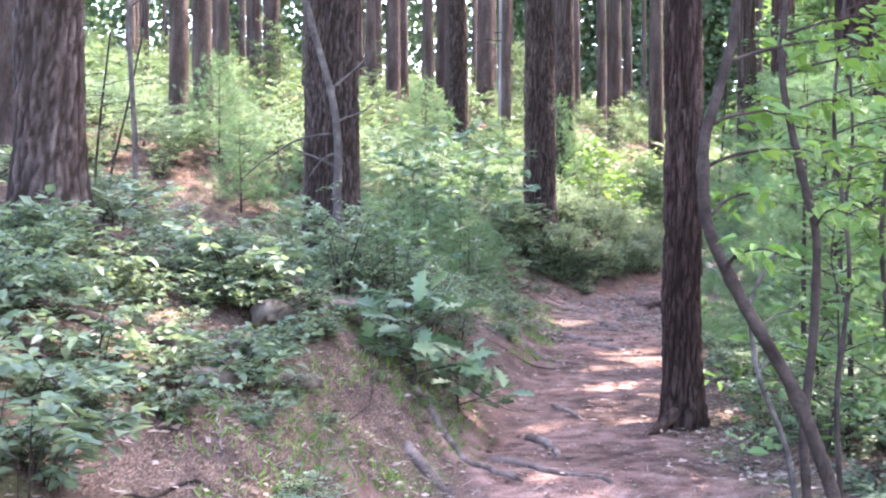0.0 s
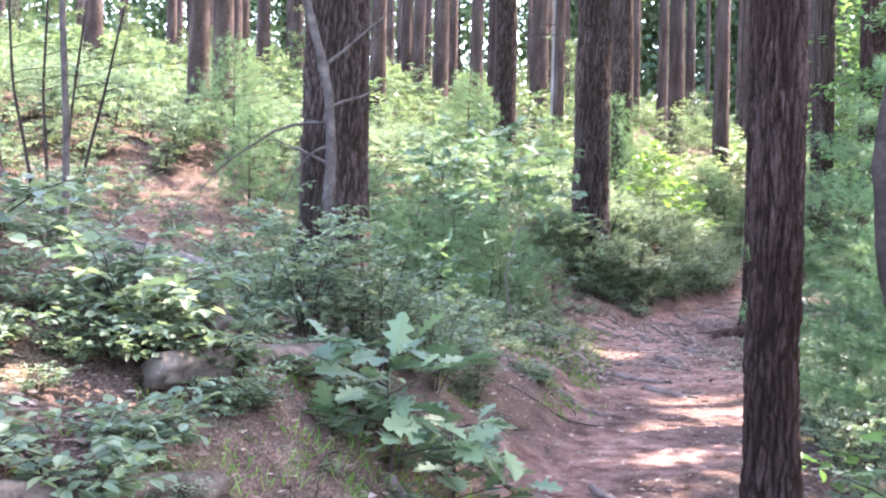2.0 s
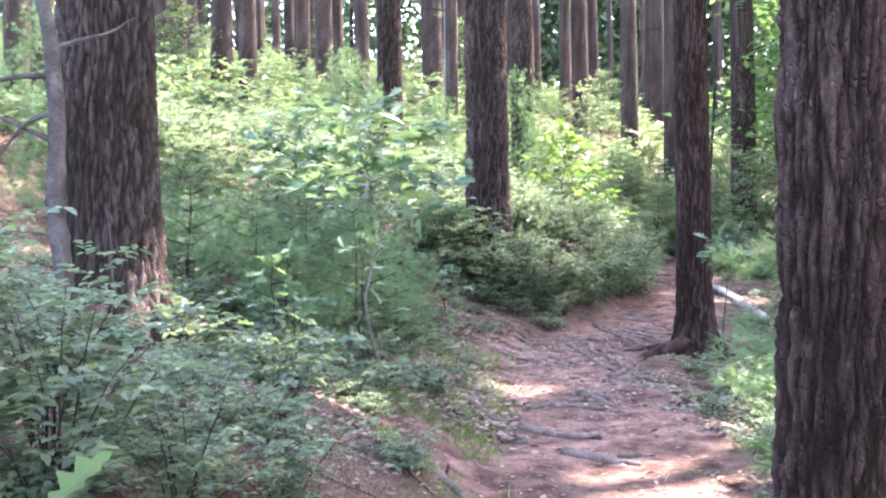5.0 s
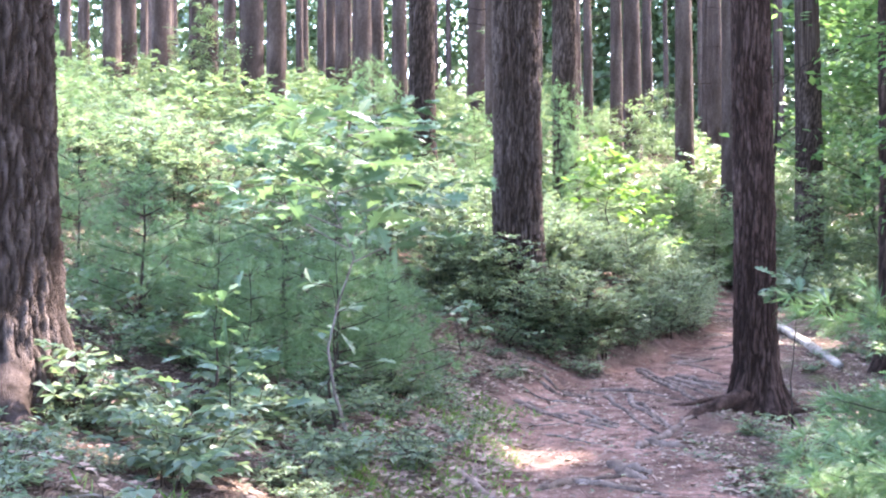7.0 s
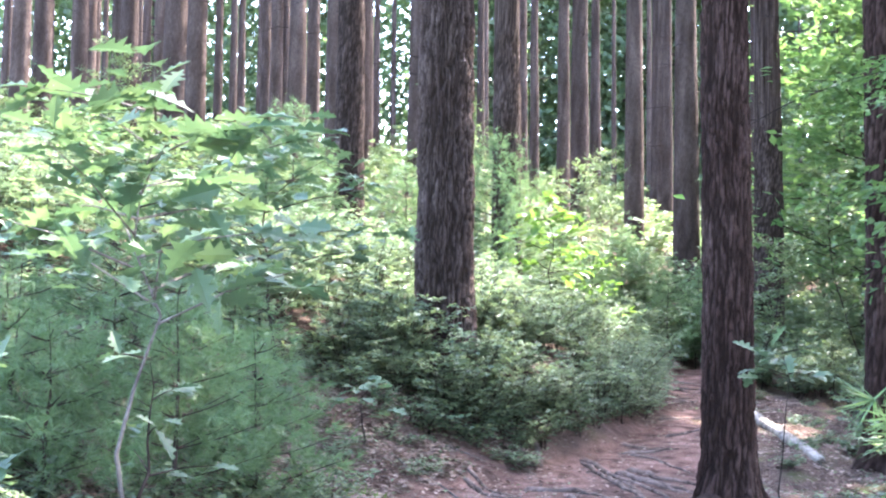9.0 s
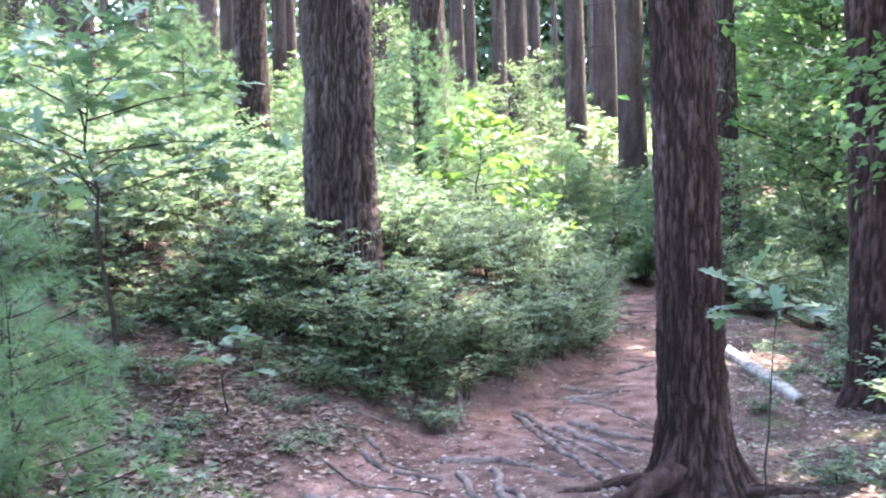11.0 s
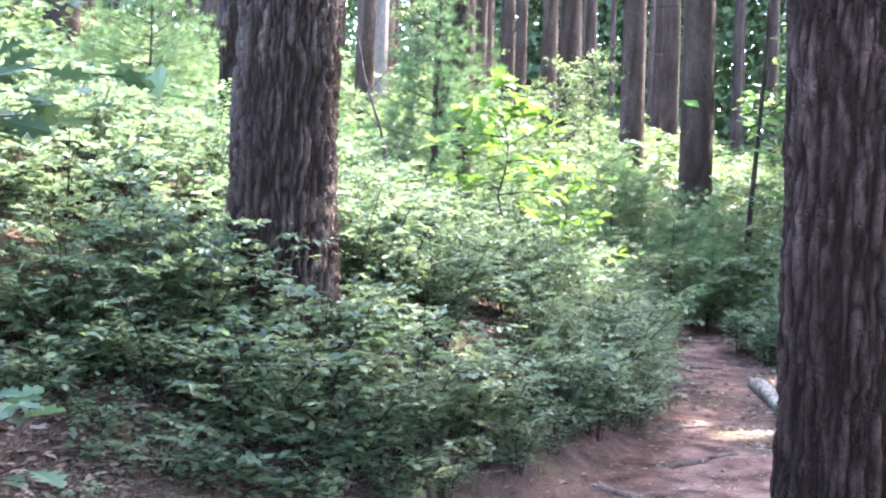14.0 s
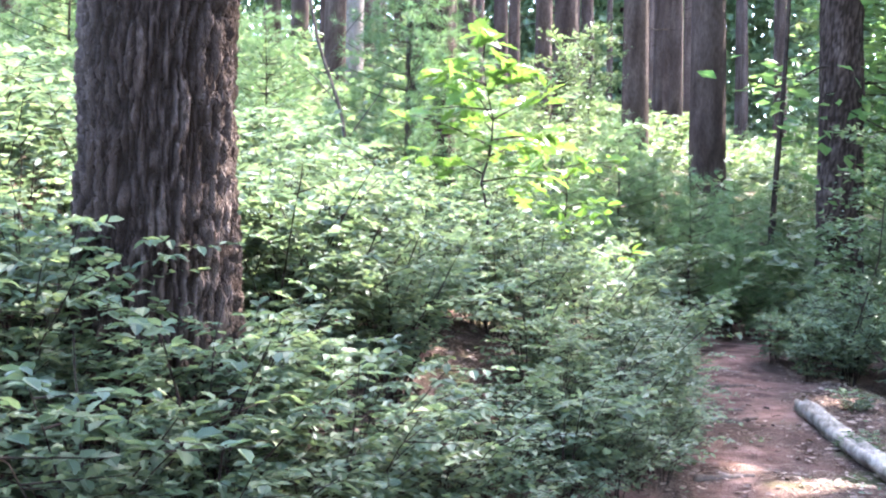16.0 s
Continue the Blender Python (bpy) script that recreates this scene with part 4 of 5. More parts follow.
def stick(name, x0, y0, x1, y1, r, mat, label, category, group="", lift=0.35, wob=0.06, n=12, taper=0.55, sides=8):
    """A root, branch or log that follows the ground."""
    root_count[0] += 1
    rng = np.random.RandomState(500 + root_count[0])
    s = np.linspace(-0.08, 1.08, n)
    L = math.hypot(x1 - x0, y1 - y0)
    nx, ny = -(y1 - y0) / max(L, 0.01), (x1 - x0) / max(L, 0.01)
    w = np.cumsum(rng.normal(0, wob, n)) * min(1, L) * 0.5
    w -= np.interp(s, [s[0], s[-1]], [w[0], w[-1]])
    px, py = x0 + (x1 - x0) * s + nx * w, y0 + (y1 - y0) * s + ny * w
    rad = r * (1 - taper * s) * (1 + rng.normal(0, 0.1 if r < 0.05 or "root" in name else 0.06, n))
    dive = np.where((s < 0) | (s > 1), -1.4 * r, 0)
    rad[[0, -1]] *= 0.55
    pz = land(px, py) + lift * rad + dive + rng.normal(0, r * 0.12, n)
    if "log" in name:
        pz = np.interp(s, [s[0], s[-1]], [pz[1], pz[-2]]) + 0.3 * rad
        pz += 0.8 * max(0.0, float(np.max(land(px, py)[1:-1] + 0.3 * rad[1:-1] - pz[1:-1])))
    c = np.array([px[0], py[0], pz[0]])
    g = Geo()
    tube(g, np.c_[px, py, pz] - c, np.maximum(rad, 0.004), sides)
    ob = new(name, g.mesh(name, mat, True))
    ob.location = c
    tagged(ob, label, category, group)
    return ob


def rotten_log(name, x0, y0, x1, y1, r0, r1, label, mat=MAT_ROTTEN):
    """A barkless log with cracks along the grain, hollows and a splintered end, lying on the bank."""
    root_count[0] += 1
    rng = np.random.RandomState(700 + root_count[0])
    n, sides = 40, 22
    q = np.linspace(0, 1, n)
    px, py = x0 + (x1 - x0) * q, y0 + (y1 - y0) * q
    zl = land(px, py)
    fit = np.polyfit(q, zl, 1)
    bend = np.cumsum(rng.normal(0, 0.006, n))
    px, py = px + bend * (y1 - y0) * 0.3, py - bend * (x1 - x0) * 0.3
    pz = np.polyval(fit, q) + 0.55 * r0
    th = np.linspace(0, 2 * np.pi, sides, endpoint=False)
    rad = (r0 + (r1 - r0) * q)[:, None] * (1 + 0.1 * np.sin(2 * th + 3 * q[:, None]) + 0.05 * np.sin(9 * q[:, None] + th + 1.3))
    crack = rng.rand(sides) < 0.25
    rad = rad * (1 - 0.3 * crack[None] * (rng.rand(n, 1) < 0.8)) + rng.normal(0, 0.003, (n, sides))
    for k in range(3):
        cq, ct = rng.uniform(0.15, 0.9), rng.uniform(0, 6.28)
        gap = np.exp(-((q[:, None] - cq) / 0.05) ** 2 - ((np.angle(np.exp(1j * (th[None] - ct)))) / 0.5) ** 2)
        rad = rad * (1 - 0.45 * gap)
    rad[0] *= 0.9
    rad[-1] *= 0.85
    ax = np.array([x1 - x0, y1 - y0, fit[0]])
    ax = ax / np.linalg.norm(ax)
    sd = np.cross(ax, [0, 0, 1.0])
    sd = sd / np.linalg.norm(sd)
    up = np.cross(sd, ax)
    c = np.array([px[0], py[0], pz[0]])
    v = (np.c_[px, py, pz] - c)[:, None] + sd * (rad * np.cos(th))[..., None] + up * (rad * np.sin(th))[..., None]
    v[-1] += ax * rng.uniform(-0.02, 0.09, (sides, 1))
    v[0] -= ax * rng.uniform(-0.02, 0.06, (sides, 1))
    i = np.arange(n - 1)[:, None] * sides + np.arange(sides)[None]
    j = np.arange(n - 1)[:, None] * sides + (np.arange(sides)[None] + 1) % sides
    g = Geo()
    g.add(v.reshape(-1, 3), np.stack([i, j, j + sides, i + sides], -1).reshape(-1, 4), np.stack([np.arange(sides)[::-1], (n - 1) * sides + np.arange(sides)]))
    ob = new(name, g.mesh(name, mat, True))
    ob.location = c
    tagged(ob, label, "log")


def root(x0, y0, x1, y1, r):
    stick("tree_root", x0, y0, x1, y1, r * 0.95, MAT_ROOT, "worn grey-brown pine root crossing the dirt trail", "root", "roots across the trail", lift=0.25 if r > 0.06 else 0.28, wob=0.04, n=14, taper=0.75 if r > 0.06 else 0.55)


root(0.22, 7.46, 0.77, 6.50, 0.035)
root(0.69, 7.09, 1.25, 6.34, 0.03)
root(0.99, 7.77, 1.08, 7.15, 0.04)
root(1.30, 8.91, 1.42, 8.34, 0.03)
root(0.13, 6.54, 0.37, 6.24, 0.05)
root(1.70, 13.84, 2.05, 13.01, 0.03)
root(2.07, 13.39, 2.54, 12.96, 0.04)
root(2.23, 12.52, 2.64, 12.27, 0.04)
root(2.23, 14.09, 2.95, 14.61, 0.03)
root(2.80, 14.62, 2.93, 14.48, 0.05)
root(3.24, 17.70, 3.34, 15.79, 0.025)
root(3.95, 18.73, 4.11, 17.12, 0.03)
root(3.12, 15.60, 3.80, 16.65, 0.04)
root(2.49, 17.27, 2.96, 16.27, 0.02)
root(3.42, 20.82, 3.47, 19.28, 0.04)
root(2.57, 12.49, 2.79, 12.52, 0.03)
root(1.35, 11.44, 1.72, 11.01, 0.035)
root(2.77, 14.82, 2.99, 14.62, 0.05)
root(2.40, 14.33, 2.96, 13.99, 0.03)
root(2.90, 16.60, 3.08, 16.32, 0.03)
root(3.41, 17.58, 3.48, 16.29, 0.03)
root(3.91, 19.60, 4.03, 17.38, 0.025)
root(4.12, 19.15, 4.45, 17.99, 0.03)
root(4.44, 20.01, 4.76, 19.09, 0.025)
root(2.70, 18.14, 3.15, 17.61, 0.025)
root(3.22, 15.70, 3.44, 15.57, 0.05)
root(2.40, 17.22, 2.78, 16.75, 0.02)
root(2.37, 17.21, 2.85, 16.83, 0.03)
root(2.90, 16.97, 3.12, 16.46, 0.03)
root(3.17, 18.11, 3.88, 17.58, 0.03)
root(3.42, 17.73, 3.49, 16.70, 0.028)
root(3.49, 16.70, 3.53, 16.20, 0.028)
root(3.92, 19.71, 4.18, 17.57, 0.03)
root(4.26, 19.29, 4.62, 18.50, 0.03)
root(4.15, 18.67, 4.35, 18.02, 0.03)
root(2.75, 18.35, 3.09, 17.88, 0.02)
root(4.37, 20.18, 4.93, 20.14, 0.025)
root(6.15, 25.15, 6.72, 25.23, 0.03)
root(5.71, 23.54, 6.23, 23.87, 0.03)
root(5.07, 21.02, 5.54, 21.25, 0.025)
root(3.24, 19.97, 3.39, 19.07, 0.035)
root(3.16, 19.27, 3.35, 18.84, 0.03)
root(3.21, 19.73, 3.39, 19.25, 0.03)
root(4.50, 20.56, 4.83, 20.13, 0.03)
root(5.91, 24.99, 6.17, 24.54, 0.03)
root(6.14, 25.11, 6.39, 24.86, 0.03)
root(5.94, 24.29, 6.26, 24.22, 0.03)
root(6.55, 26.12, 6.86, 25.97, 0.03)
root(5.29, 22.14, 5.62, 22.19, 0.03)
root(6.26, 25.66, 6.33, 25.11, 0.025)

rotten_log("fallen_log", 6.66, 24.05, 6.1, 19.5, 0.08, 0.045, "bleached fallen log lying beside the trail", MAT_PALE)
rotten_log("fallen_log", -1.42, 8.55, -0.6, 7.4, 0.085, 0.075, "thick weathered log slanting down the bank")
rotten_log("fallen_log", -0.7, 6.9, -0.15, 8.0, 0.08, 0.085, "grey decayed log end lying beside an oak seedling")
rotten_log("fallen_log", -1.25, 5.0, -0.4, 6.35, 0.055, 0.05, "long grey rotting log lying along the bank")
stick("fallen_log", -2.4, 5.4, -1.0, 5.7, 0.06, MAT_TWIG, "dark broken branch on pine needles", "log", lift=0.8)
stick("fallen_branch", -2.4, 9.8, -0.7, 8.9, 0.03, MAT_GREY, "thin grey fallen branch on the slope", "branch", lift=1.2)
stick("fallen_log", -2.6, 10.4, -0.6, 11.2, 0.06, MAT_GREY, "grey fallen pole among shrubs on the slope", "log", lift=0.9)



def buttress(tree, x0, y0, x1, y1, h, r, mat):
    """A root that leaves the trunk above the ground and runs into the soil."""
    rng = np.random.RandomState(int(abs(x1) * 100))
    q = np.linspace(0, 1, 16)
    px = x0 + (x1 - x0) * q + np.cumsum(rng.normal(0, 0.008, 16))
    py = y0 + (y1 - y0) * q + np.cumsum(rng.normal(0, 0.008, 16))
    rad = r * (1 - 0.72 * q ** 0.7)
    pz = land(px, py) + h * (1 - q) ** 1.9 + 0.15 * rad - np.clip((q - 0.9) / 0.1, 0, 1) * rad * 1.6
    g = Geo()
    o = np.array(tree.matrix_basis.translation)
    tube(g, np.c_[px, py, pz] - o, rad, 12)
    part("root", g.mesh("root", mat, True, {"plate": np.clip(rng.normal(0.55, 0.25, 16 * 12), 0, 1)}), tree, "worn flaring root")


for rx, ry, rh, rr in ((3.66, 16.52, 0.1, 0.1), (3.65, 17.25, 0.06, 0.06), (4.75, 16.6, 0.06, 0.06), (5.2, 17.2, 0.06, 0.06)):
    buttress(PINE_ROOTED, 4.5 + 0.16 * (rx - 4.5), 17.38 + 0.16 * (ry - 17.38), rx, ry, rh, rr, MAT_BARK_DARK)
buttress(PINE_SLIM, 2.13, 8.2, 1.7, 7.75, 0.15, 0.07, MAT_BARK_DARK)
buttress(PINE_STOUT, -0.5, 12.75, -0.15, 12.1, 0.3, 0.16, MAT_BARK)
buttress(PINE_STOUT, -0.6, 12.7, -0.75, 12.05, 0.3, 0.16, MAT_BARK)
twig_rng = np.random.RandomState(91)
for k in range(130):
    bx, by = twig_rng.uniform(-2.9, 2.6), twig_rng.uniform(4.2, 18.8)
    d0, w0 = side(bx, by)
    if d0 < w0 * 0.6:
        continue
    ba, bl = twig_rng.uniform(0, 6.28), twig_rng.uniform(0.3, 1.1)
    stick("fallen_branch", bx, by, bx + bl * math.cos(ba), by + bl * math.sin(ba), twig_rng.uniform(0.004, 0.011), MAT_GREY if k % 3 else MAT_TWIG, "dry fallen twig lying on the needle litter", "branch", "fallen twigs on the bank", lift=1.3, n=8, sides=5)


def scatter_litter(name, n, box, size, mat, label, chance, long=0.6):
    """Fallen leaves, needles and chips lying on the ground."""
    rng = np.random.RandomState(77 + n)
    x, y = rng.uniform(box[0], box[1], n), rng.uniform(box[2], box[3], n)
    keep = rng.rand(n) < chance(x, y)
    x, y = x[keep], y[keep]
    p = np.c_[x, y, land(x, y) + rng.uniform(0.003, 0.018, len(x))]
    a = rng.uniform(0, 6.28, len(x))
    d = np.c_[np.cos(a), np.sin(a), rng.normal(0, 0.15, len(x))]
    up = np.c_[rng.normal(0, 0.3, (len(x), 2)), np.ones(len(x))]
    L = size * rng.uniform(0.5, 1.4, len(x))
    g = Geo()
    blades(g, p, d, up, L, L * long * rng.uniform(0.6, 1.2, len(x)), False)
    tagged(new(name, g.mesh(name, mat)), label, "litter", kind="stuff")


def off_trail(x, y):
    return np.where(trodden(x, y) > 0.5, 0.25, 1.0)


scatter_litter("leaf_litter", 90000, (-6.0, 7.5, 3.5, 27), 0.05, MAT_DEAD, "dry brown fallen leaves strewn over the forest floor", off_trail)
scatter_litter("needle_litter", 65000, (-3.5, 7.5, 3.5, 27), 0.09, MAT_DEAD, "fallen reddish pine needles in loose drifts", off_trail, 0.05)
scatter_litter("leaf_scraps", 30000, (0.3, 3.6, 13.0, 19.6), 0.055, MAT_DEAD, "curled dry leaves and bark scraps on the bank", lambda x, y: np.where(trodden(x, y) > 0.6, 0.12, 1.0))
scatter_litter("bank_sprouts", 16000, (0.3, 3.6, 13.0, 19.6), 0.045, MAT_LEAF, "scattered green seedling leaves on the littered bank", lambda x, y: np.where(trodden(x, y) > 0.6, 0.02, np.clip(0.5 + 14 * rough_land(x * 1.1 + 2, y * 1.1), 0.05, 1)))
scatter_litter("ground_sprouts", 45000, (-3.0, 7.0, 3.5, 24), 0.035, MAT_LEAF, "tiny green sprouts and moss tufts along the trail's edge", lambda x, y: np.where(trodden(x, y) > 0.4, 0.02, np.clip(0.5 + 12 * rough_land(x * 1.5, y * 1.5), 0.03, 1)))

# ---- crooked stems near the trail ----


def crooked(name, base, shape, r, mat, label, leaf_mat=None, twigs=(), leaf=0.1, leaves=0, seed=1, category="sapling", spray=0.05):
    """A bent stem through offsets from its base, with bare or leafy side branches."""
    rng = np.random.RandomState(seed)
    z = float(land(base[0], base[1]))
    ob = thing(name, pose(base[0], base[1], z), label, category)
    ctl = np.array([(0, 0, -0.1)] + list(shape), float)
    t = np.linspace(0, len(ctl) - 1, 6 * len(ctl))
    pts = np.stack([np.interp(t, np.arange(len(ctl)), ctl[:, i]) for i in range(3)], 1)
    for k in range(3):
        pts[1:-1] = (pts[:-2] + 2 * pts[1:-1] + pts[2:]) / 4
    g = Geo()
    knots = 1 + 0.25 * np.maximum(0, rng.normal(0, 1, len(pts)) - 0.8)
    tube(g, pts, r * np.linspace(1.15, 0.6, len(pts)) * knots, 9)
    part("stem", g.mesh("stem", mat, True), ob)
    P, D = [], []
    for f, ang, ln, rise, sag in twigs:
        i = int(f * (len(pts) - 1))
        s = np.linspace(0, 1, 8)
        d = np.array([math.cos(ang), math.sin(ang), 0])
        q = pts[i] + d * (ln * s)[:, None] + np.outer(rise * s - sag * s**2, [0, 0, 1]) + np.cumsum(rng.normal(0, 0.012, (8, 3)), 0) * s[:, None]
        g = Geo()
        tube(g, q, (r * 0.36 if r < 0.035 or not leaves else r * 0.2) * (1 - 0.75 * s), 5)
        part("branch", g.mesh("branch", mat), ob)
        if leaves:
            k = rng.uniform(0.25, 1.0, leaves)
            P.append(np.stack([np.interp(k, s, q[:, c]) for c in range(3)], 1) + rng.normal(0, spray, (leaves, 3)) * [1, 1, 0.5])
            D.append(d + rng.normal(0, 0.8, (leaves, 3)) * [1, 1, 0.5] - [0, 0, 0.35])
    if leaves:
        P, D = np.concatenate(P), np.concatenate(D)
        g = Geo()
        L = leaf * rng.uniform(0.6, 1.2, len(P))
        blades(g, P, D, np.array([[0, 0, 1.0]]) + rng.normal(0, 0.45, P.shape), L, L * 0.58)
        part("foliage", g.mesh("foliage", leaf_mat), ob)
    return ob


up_twigs = tuple((0.45 + 0.07 * k, (2.4 * k) % 2.6 - 1.6, 0.45 + 0.1 * (k % 3), 0.25, 0.2) for k in range(8))
crooked("crooked_sapling", (1.85, 4.35), ((-0.12, 0, 0.45), (-0.27, 0, 0.85), (-0.47, 0, 1.18), (-0.62, 0, 1.48), (-0.63, 0, 1.8), (-0.5, 0, 2.2), (-0.45, 0.1, 3.0), (-0.3, 0.2, 3.8)), 0.026, MAT_TWIG,
        "dark crooked sapling stem with bright leaves leaning over the trail", MAT_BRIGHT, up_twigs, 0.085, 22, 3)
crooked("crooked_sapling", (1.85, 4.9), ((-0.05, 0, 0.5), (0.0, 0, 0.9), (0.02, 0, 1.35), (-0.06, 0, 1.65), (-0.14, 0, 2.0), (-0.12, 0, 2.4), (0.05, 0, 3.2)), 0.02, MAT_TWIG,
        "slim dark sapling stem with sparse green leaves", MAT_BRIGHT, up_twigs, 0.08, 18, 4)
crooked("crooked_sapling", (2.0, 5.5), ((-0.05, 0, 0.3), (-0.2, 0, 0.65), (-0.22, 0.1, 1.0), (-0.05, 0.1, 1.3)), 0.014, MAT_STEM, "thin grey bent stem beside the trail", MAT_BRIGHT, up_twigs[:4], 0.07, 8, 5)
crooked("crooked_sapling", (2.1, 5.2), ((0.0, 0.1, 0.6), (0.08, 0.1, 1.2), (0.02, 0.2, 1.9), (0.1, 0.2, 2.6)), 0.012, MAT_TWIG, "thin upright stem in a roadside thicket", MAT_BRIGHT, up_twigs, 0.08, 16, 6)
crooked("crooked_sapling", (2.5, 5.6), ((0.05, 0.1, 0.7), (-0.02, 0.1, 1.3), (0.1, 0.2, 2.0), (0.2, 0.2, 2.9)), 0.014, MAT_TWIG, "leafy sapling in a thicket beside the trail", MAT_BRIGHT, up_twigs, 0.09, 22, 7)
crooked("crooked_sapling", (2.9, 7.2), ((0.05, 0.0, 0.7), (0.0, 0.1, 1.3), (0.1, 0.1, 2.0), (0.1, 0.2, 2.7)), 0.014, MAT_TWIG, "leafy sapling behind the thicket", MAT_BRIGHT, up_twigs, 0.09, 22, 8)
crooked("dead_sapling", (-0.42, 10.9), ((0.02, 0, 0.4), (-0.02, 0, 0.75), (0.0, 0, 1.2), (-0.03, 0, 1.6), (-0.1, 0, 1.9), (-0.3, 0, 2.6), (-0.4, 0.1, 3.6)), 0.042, MAT_STEM,
        "grey crooked dead sapling with bare arching branches", None, ((0.5, 3.1, 0.95, 0.15, 0.6), (0.44, 3.3, 0.35, 0.1, 0.5), (0.66, 0.2, 0.6, 0.55, 0.0), (0.55, 0.4, 0.4, 0.2, 0.0), (0.4, 3.0, 0.5, 0.3, 0.1)), seed=9, category="dead tree")
crooked("bare_sapling", (-2.1, 10.0), ((0.0, 0, 0.8), (-0.04, 0, 1.6), (-0.03, 0, 2.4), (-0.08, 0, 3.4), (-0.05, 0, 4.6)), 0.022, MAT_STEM, "tall thin grey sapling pole on the slope", MAT_FAR, ((0.5, 0.4, 0.5, 0.4, 0), (0.6, 2.8, 0.6, 0.4, 0), (0.72, 1.2, 0.6, 0.4, 0)), 0.07, 10, 10)
for k in range(4):
    crooked("bare_sapling", (-3.7 + 0.1 * k, 14.0 + 0.15 * k), ((0.05 * k - 0.1, 0, 0.5), (0.16 * k - 0.25, 0, 1.2), (0.25 * k - 0.3, 0, 2.2)), 0.018, MAT_TWIG, "dark bare stem of a multi-stemmed shrub", MAT_FAR, up_twigs[3:6], 0.07, 8, 11 + k)
crooked("leaning_sapling", (8.55, 30.0), ((0.05, 0, 0.8), (0.12, 0, 1.8), (0.22, 0, 3.0), (0.3, 0, 4.5)), 0.04, MAT_TWIG, "slender dark leaning young tree", MAT_FAR, up_twigs, 0.12, 26, 17)
plant("oak_seedling", sapling_arrays(rs, 1.32, 0.34, 6, 5, 0.15, True, 0.85, 0.008), spot(4.36, 16.0, 40), "oak seedling with a flat spray of blue-green leaves", "seedling", MAT_OAK)
plant("oak_seedling", sapling_arrays(rs, 0.45, 0.3, 6, 5, 0.15, True, 0.4, 0.008), spot(5.4, 16.2, 10), "low oak seedling at the trail's edge", "seedling", MAT_OAK)
for bx, by, bs in ((8.3, 24.5, 0.75), (9.6, 26.5, 0.9), (8.0, 21.5, 0.6), (10.5, 23.5, 0.8), (6.5, 14.0, 0.55), (6.2, 31.0, 0.45), (7.0, 33.5, 0.5), (11.5, 28.0, 1.0), (13.0, 31.5, 1.1), (12.0, 34.5, 1.1), (14.5, 36.0, 1.2), (11.5, 30.5, 0.8), (15.5, 32.5, 1.1), (9.0, 22.8, 0.55), (7.6, 25.6, 0.6)):
    copy_thing(protos[int(bx * 10) % 4], spot(bx, by, bx * 97, bs))


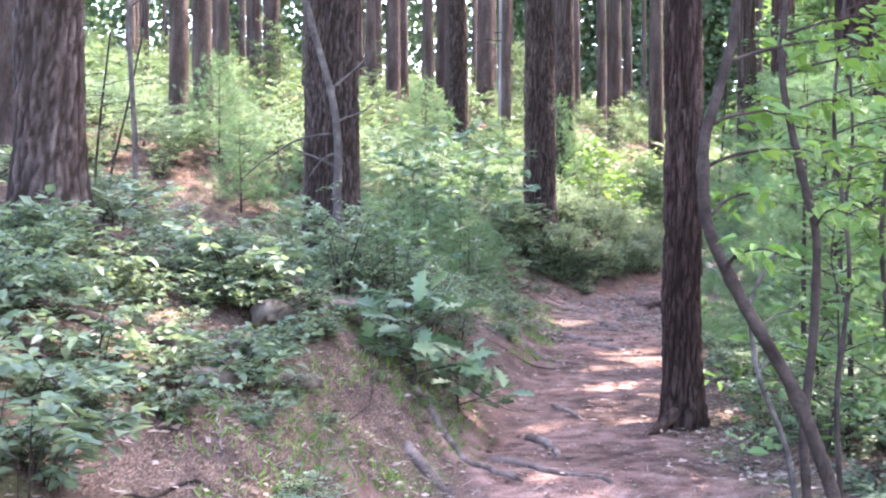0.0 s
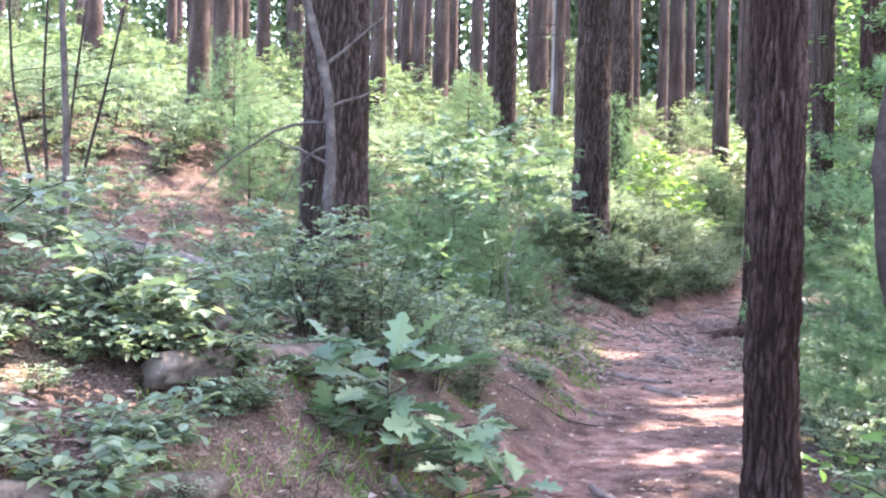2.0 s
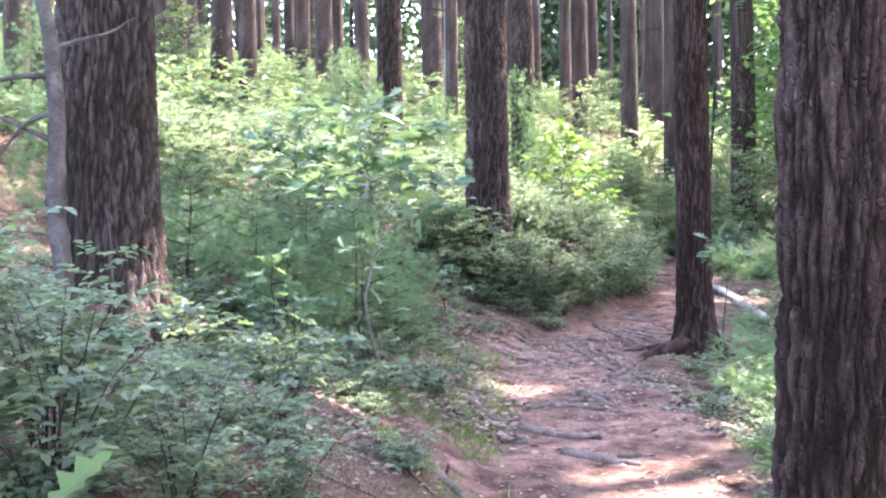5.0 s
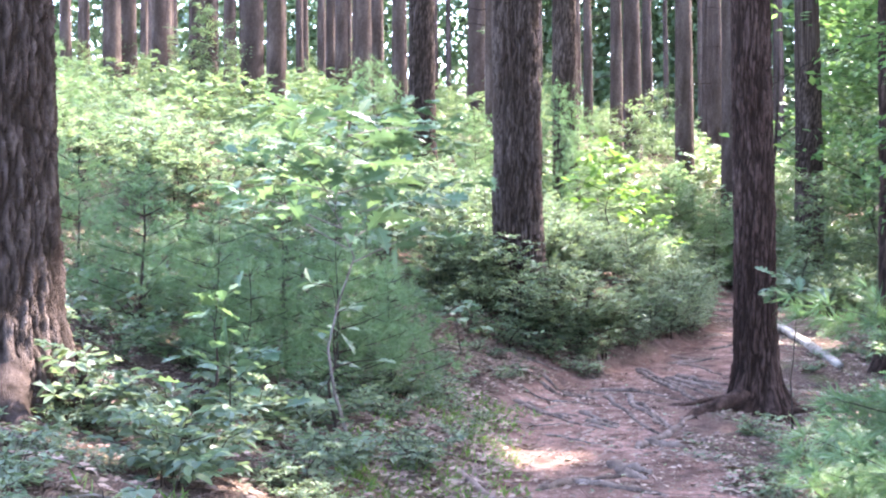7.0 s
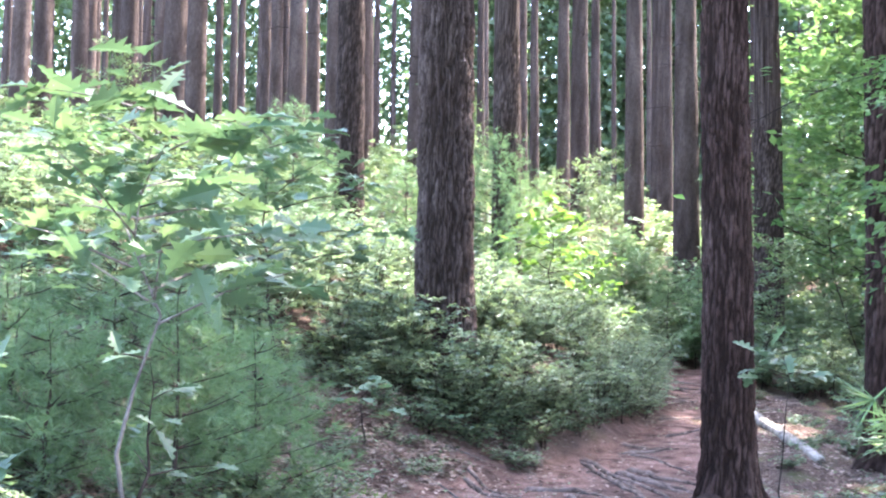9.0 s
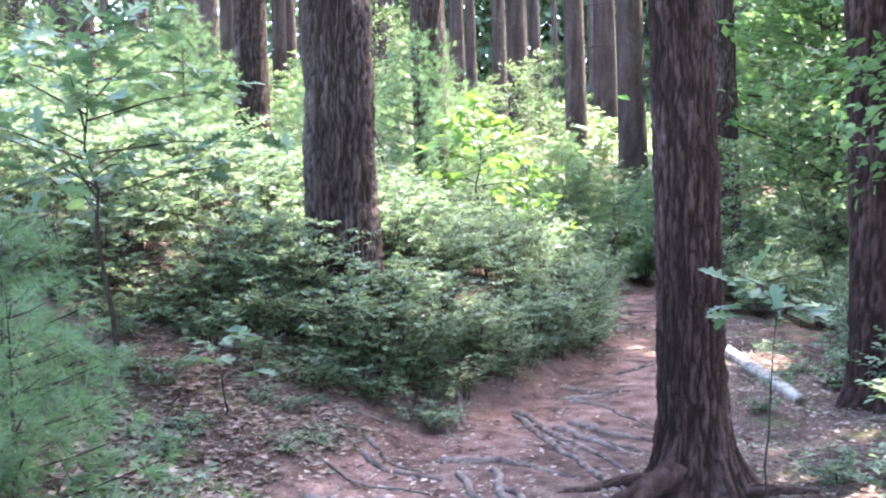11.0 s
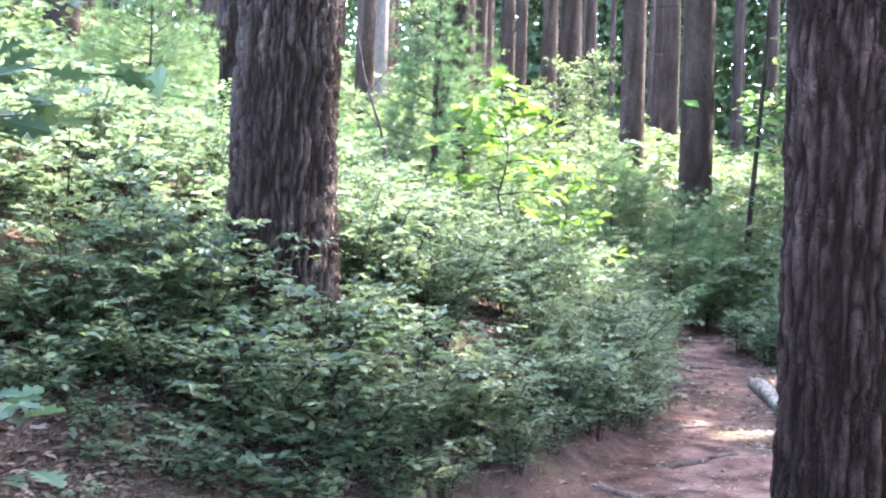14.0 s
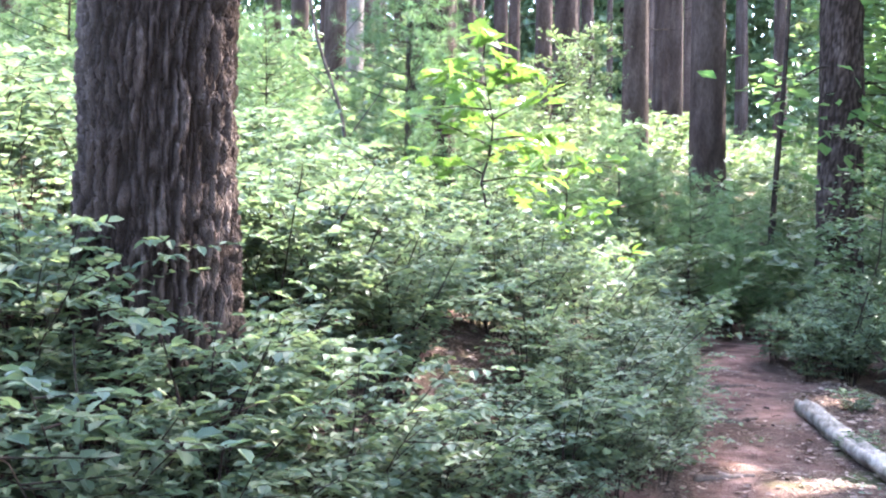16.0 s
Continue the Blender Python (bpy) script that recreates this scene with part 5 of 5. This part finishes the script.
def grass_tufts(n, box):
    """Short yellow-green grass and moss along the trail's left edge."""
    rng = np.random.RandomState(64)
    x, y = rng.uniform(box[0], box[1], n), rng.uniform(box[2], box[3], n)
    d, w = side(x, y)
    keep = (rng.rand(n) < np.interp(d - w, [-0.25, 0.0, 0.5, 1.1], [0, 0.8, 0.8, 0])) & (rough_land(x * 2.0 + 7, y * 2.0) > -0.01)
    x, y = np.repeat(x[keep], 5), np.repeat(y[keep], 5)
    k = len(x)
    x, y = x + rng.normal(0, 0.025, k), y + rng.normal(0, 0.025, k)
    p = np.c_[x, y, land(x, y) - 0.004]
    L = rng.uniform(0.025, 0.09, k)
    g = Geo()
    blades(g, p, np.c_[rng.normal(0, 0.8, (k, 2)), np.ones(k)], rng.normal(0, 1, (k, 3)), L, rng.uniform(0.005, 0.012, k), False)
    tagged(new("grass_tufts", g.mesh("grass_tufts", MAT_BRIGHT)), "short yellow-green moss and grass along the trail's edge", "grass", kind="stuff")


grass_tufts(14000, (-1.5, 3.0, 4.5, 17.0))

hem_twigs = tuple((0.42 + 0.045 * k, 2.2 + (1.9 * k) % 2.4, 0.9 + 0.25 * (k % 3), 0.1, 0.35) for k in range(13))
crooked("young_understory_tree", (7.15, 18.6), ((0.0, 0.05, 1.2), (-0.05, 0.1, 2.4), (0.0, 0.1, 3.6), (0.05, 0.1, 5.0)), 0.04, MAT_TWIG, "young understory tree with flat dark-green boughs on bare twigs", MAT_MAPLE, hem_twigs, 0.095, 130, 31, "tree", 0.15)
crooked("young_understory_tree", (8.6, 21.4), ((0.0, 0.05, 1.2), (0.05, 0.1, 2.4), (0.0, 0.1, 3.8), (0.05, 0.1, 5.4)), 0.04, MAT_TWIG, "young understory tree with layered green boughs", MAT_MAPLE, hem_twigs, 0.1, 130, 32, "tree", 0.15)

# leafy thicket on the sunny side of the trail
rt = np.random.RandomState(410)
for tx, ty, h in ((2.7, 5.9, 2.6), (2.45, 6.5, 1.7), (3.0, 6.6, 2.8), (3.3, 7.5, 2.4), (2.9, 7.7, 1.4), (3.7, 8.4, 3.0), (3.9, 7.0, 3.0)):
    plant("thicket_sapling", sapling_arrays(rt, h, 0.75, int(9 + 5 * h), 16, 0.1, False, 0.12, 0.011), spot(tx, ty, rt.uniform(0, 360)), "leafy bright green sapling in a sunlit trailside thicket", "sapling", MAT_MAPLE, "thicket saplings beside the trail")

# bare forked shrub and a pale stick among the far shrubs
crooked("bare_sapling", (3.45, 25.0), ((-0.05, 0, 0.6), (-0.12, 0, 1.1), (-0.3, 0, 1.6), (-0.4, 0, 2.1)), 0.016, MAT_STEM, "bare forked grey sapling among shrubs", None, ((0.4, 0.1, 0.5, 0.7, 0), (0.55, 3.0, 0.4, 0.5, 0), (0.7, 0.4, 0.35, 0.5, 0), (0.3, 2.8, 0.35, 0.5, 0)), seed=51)
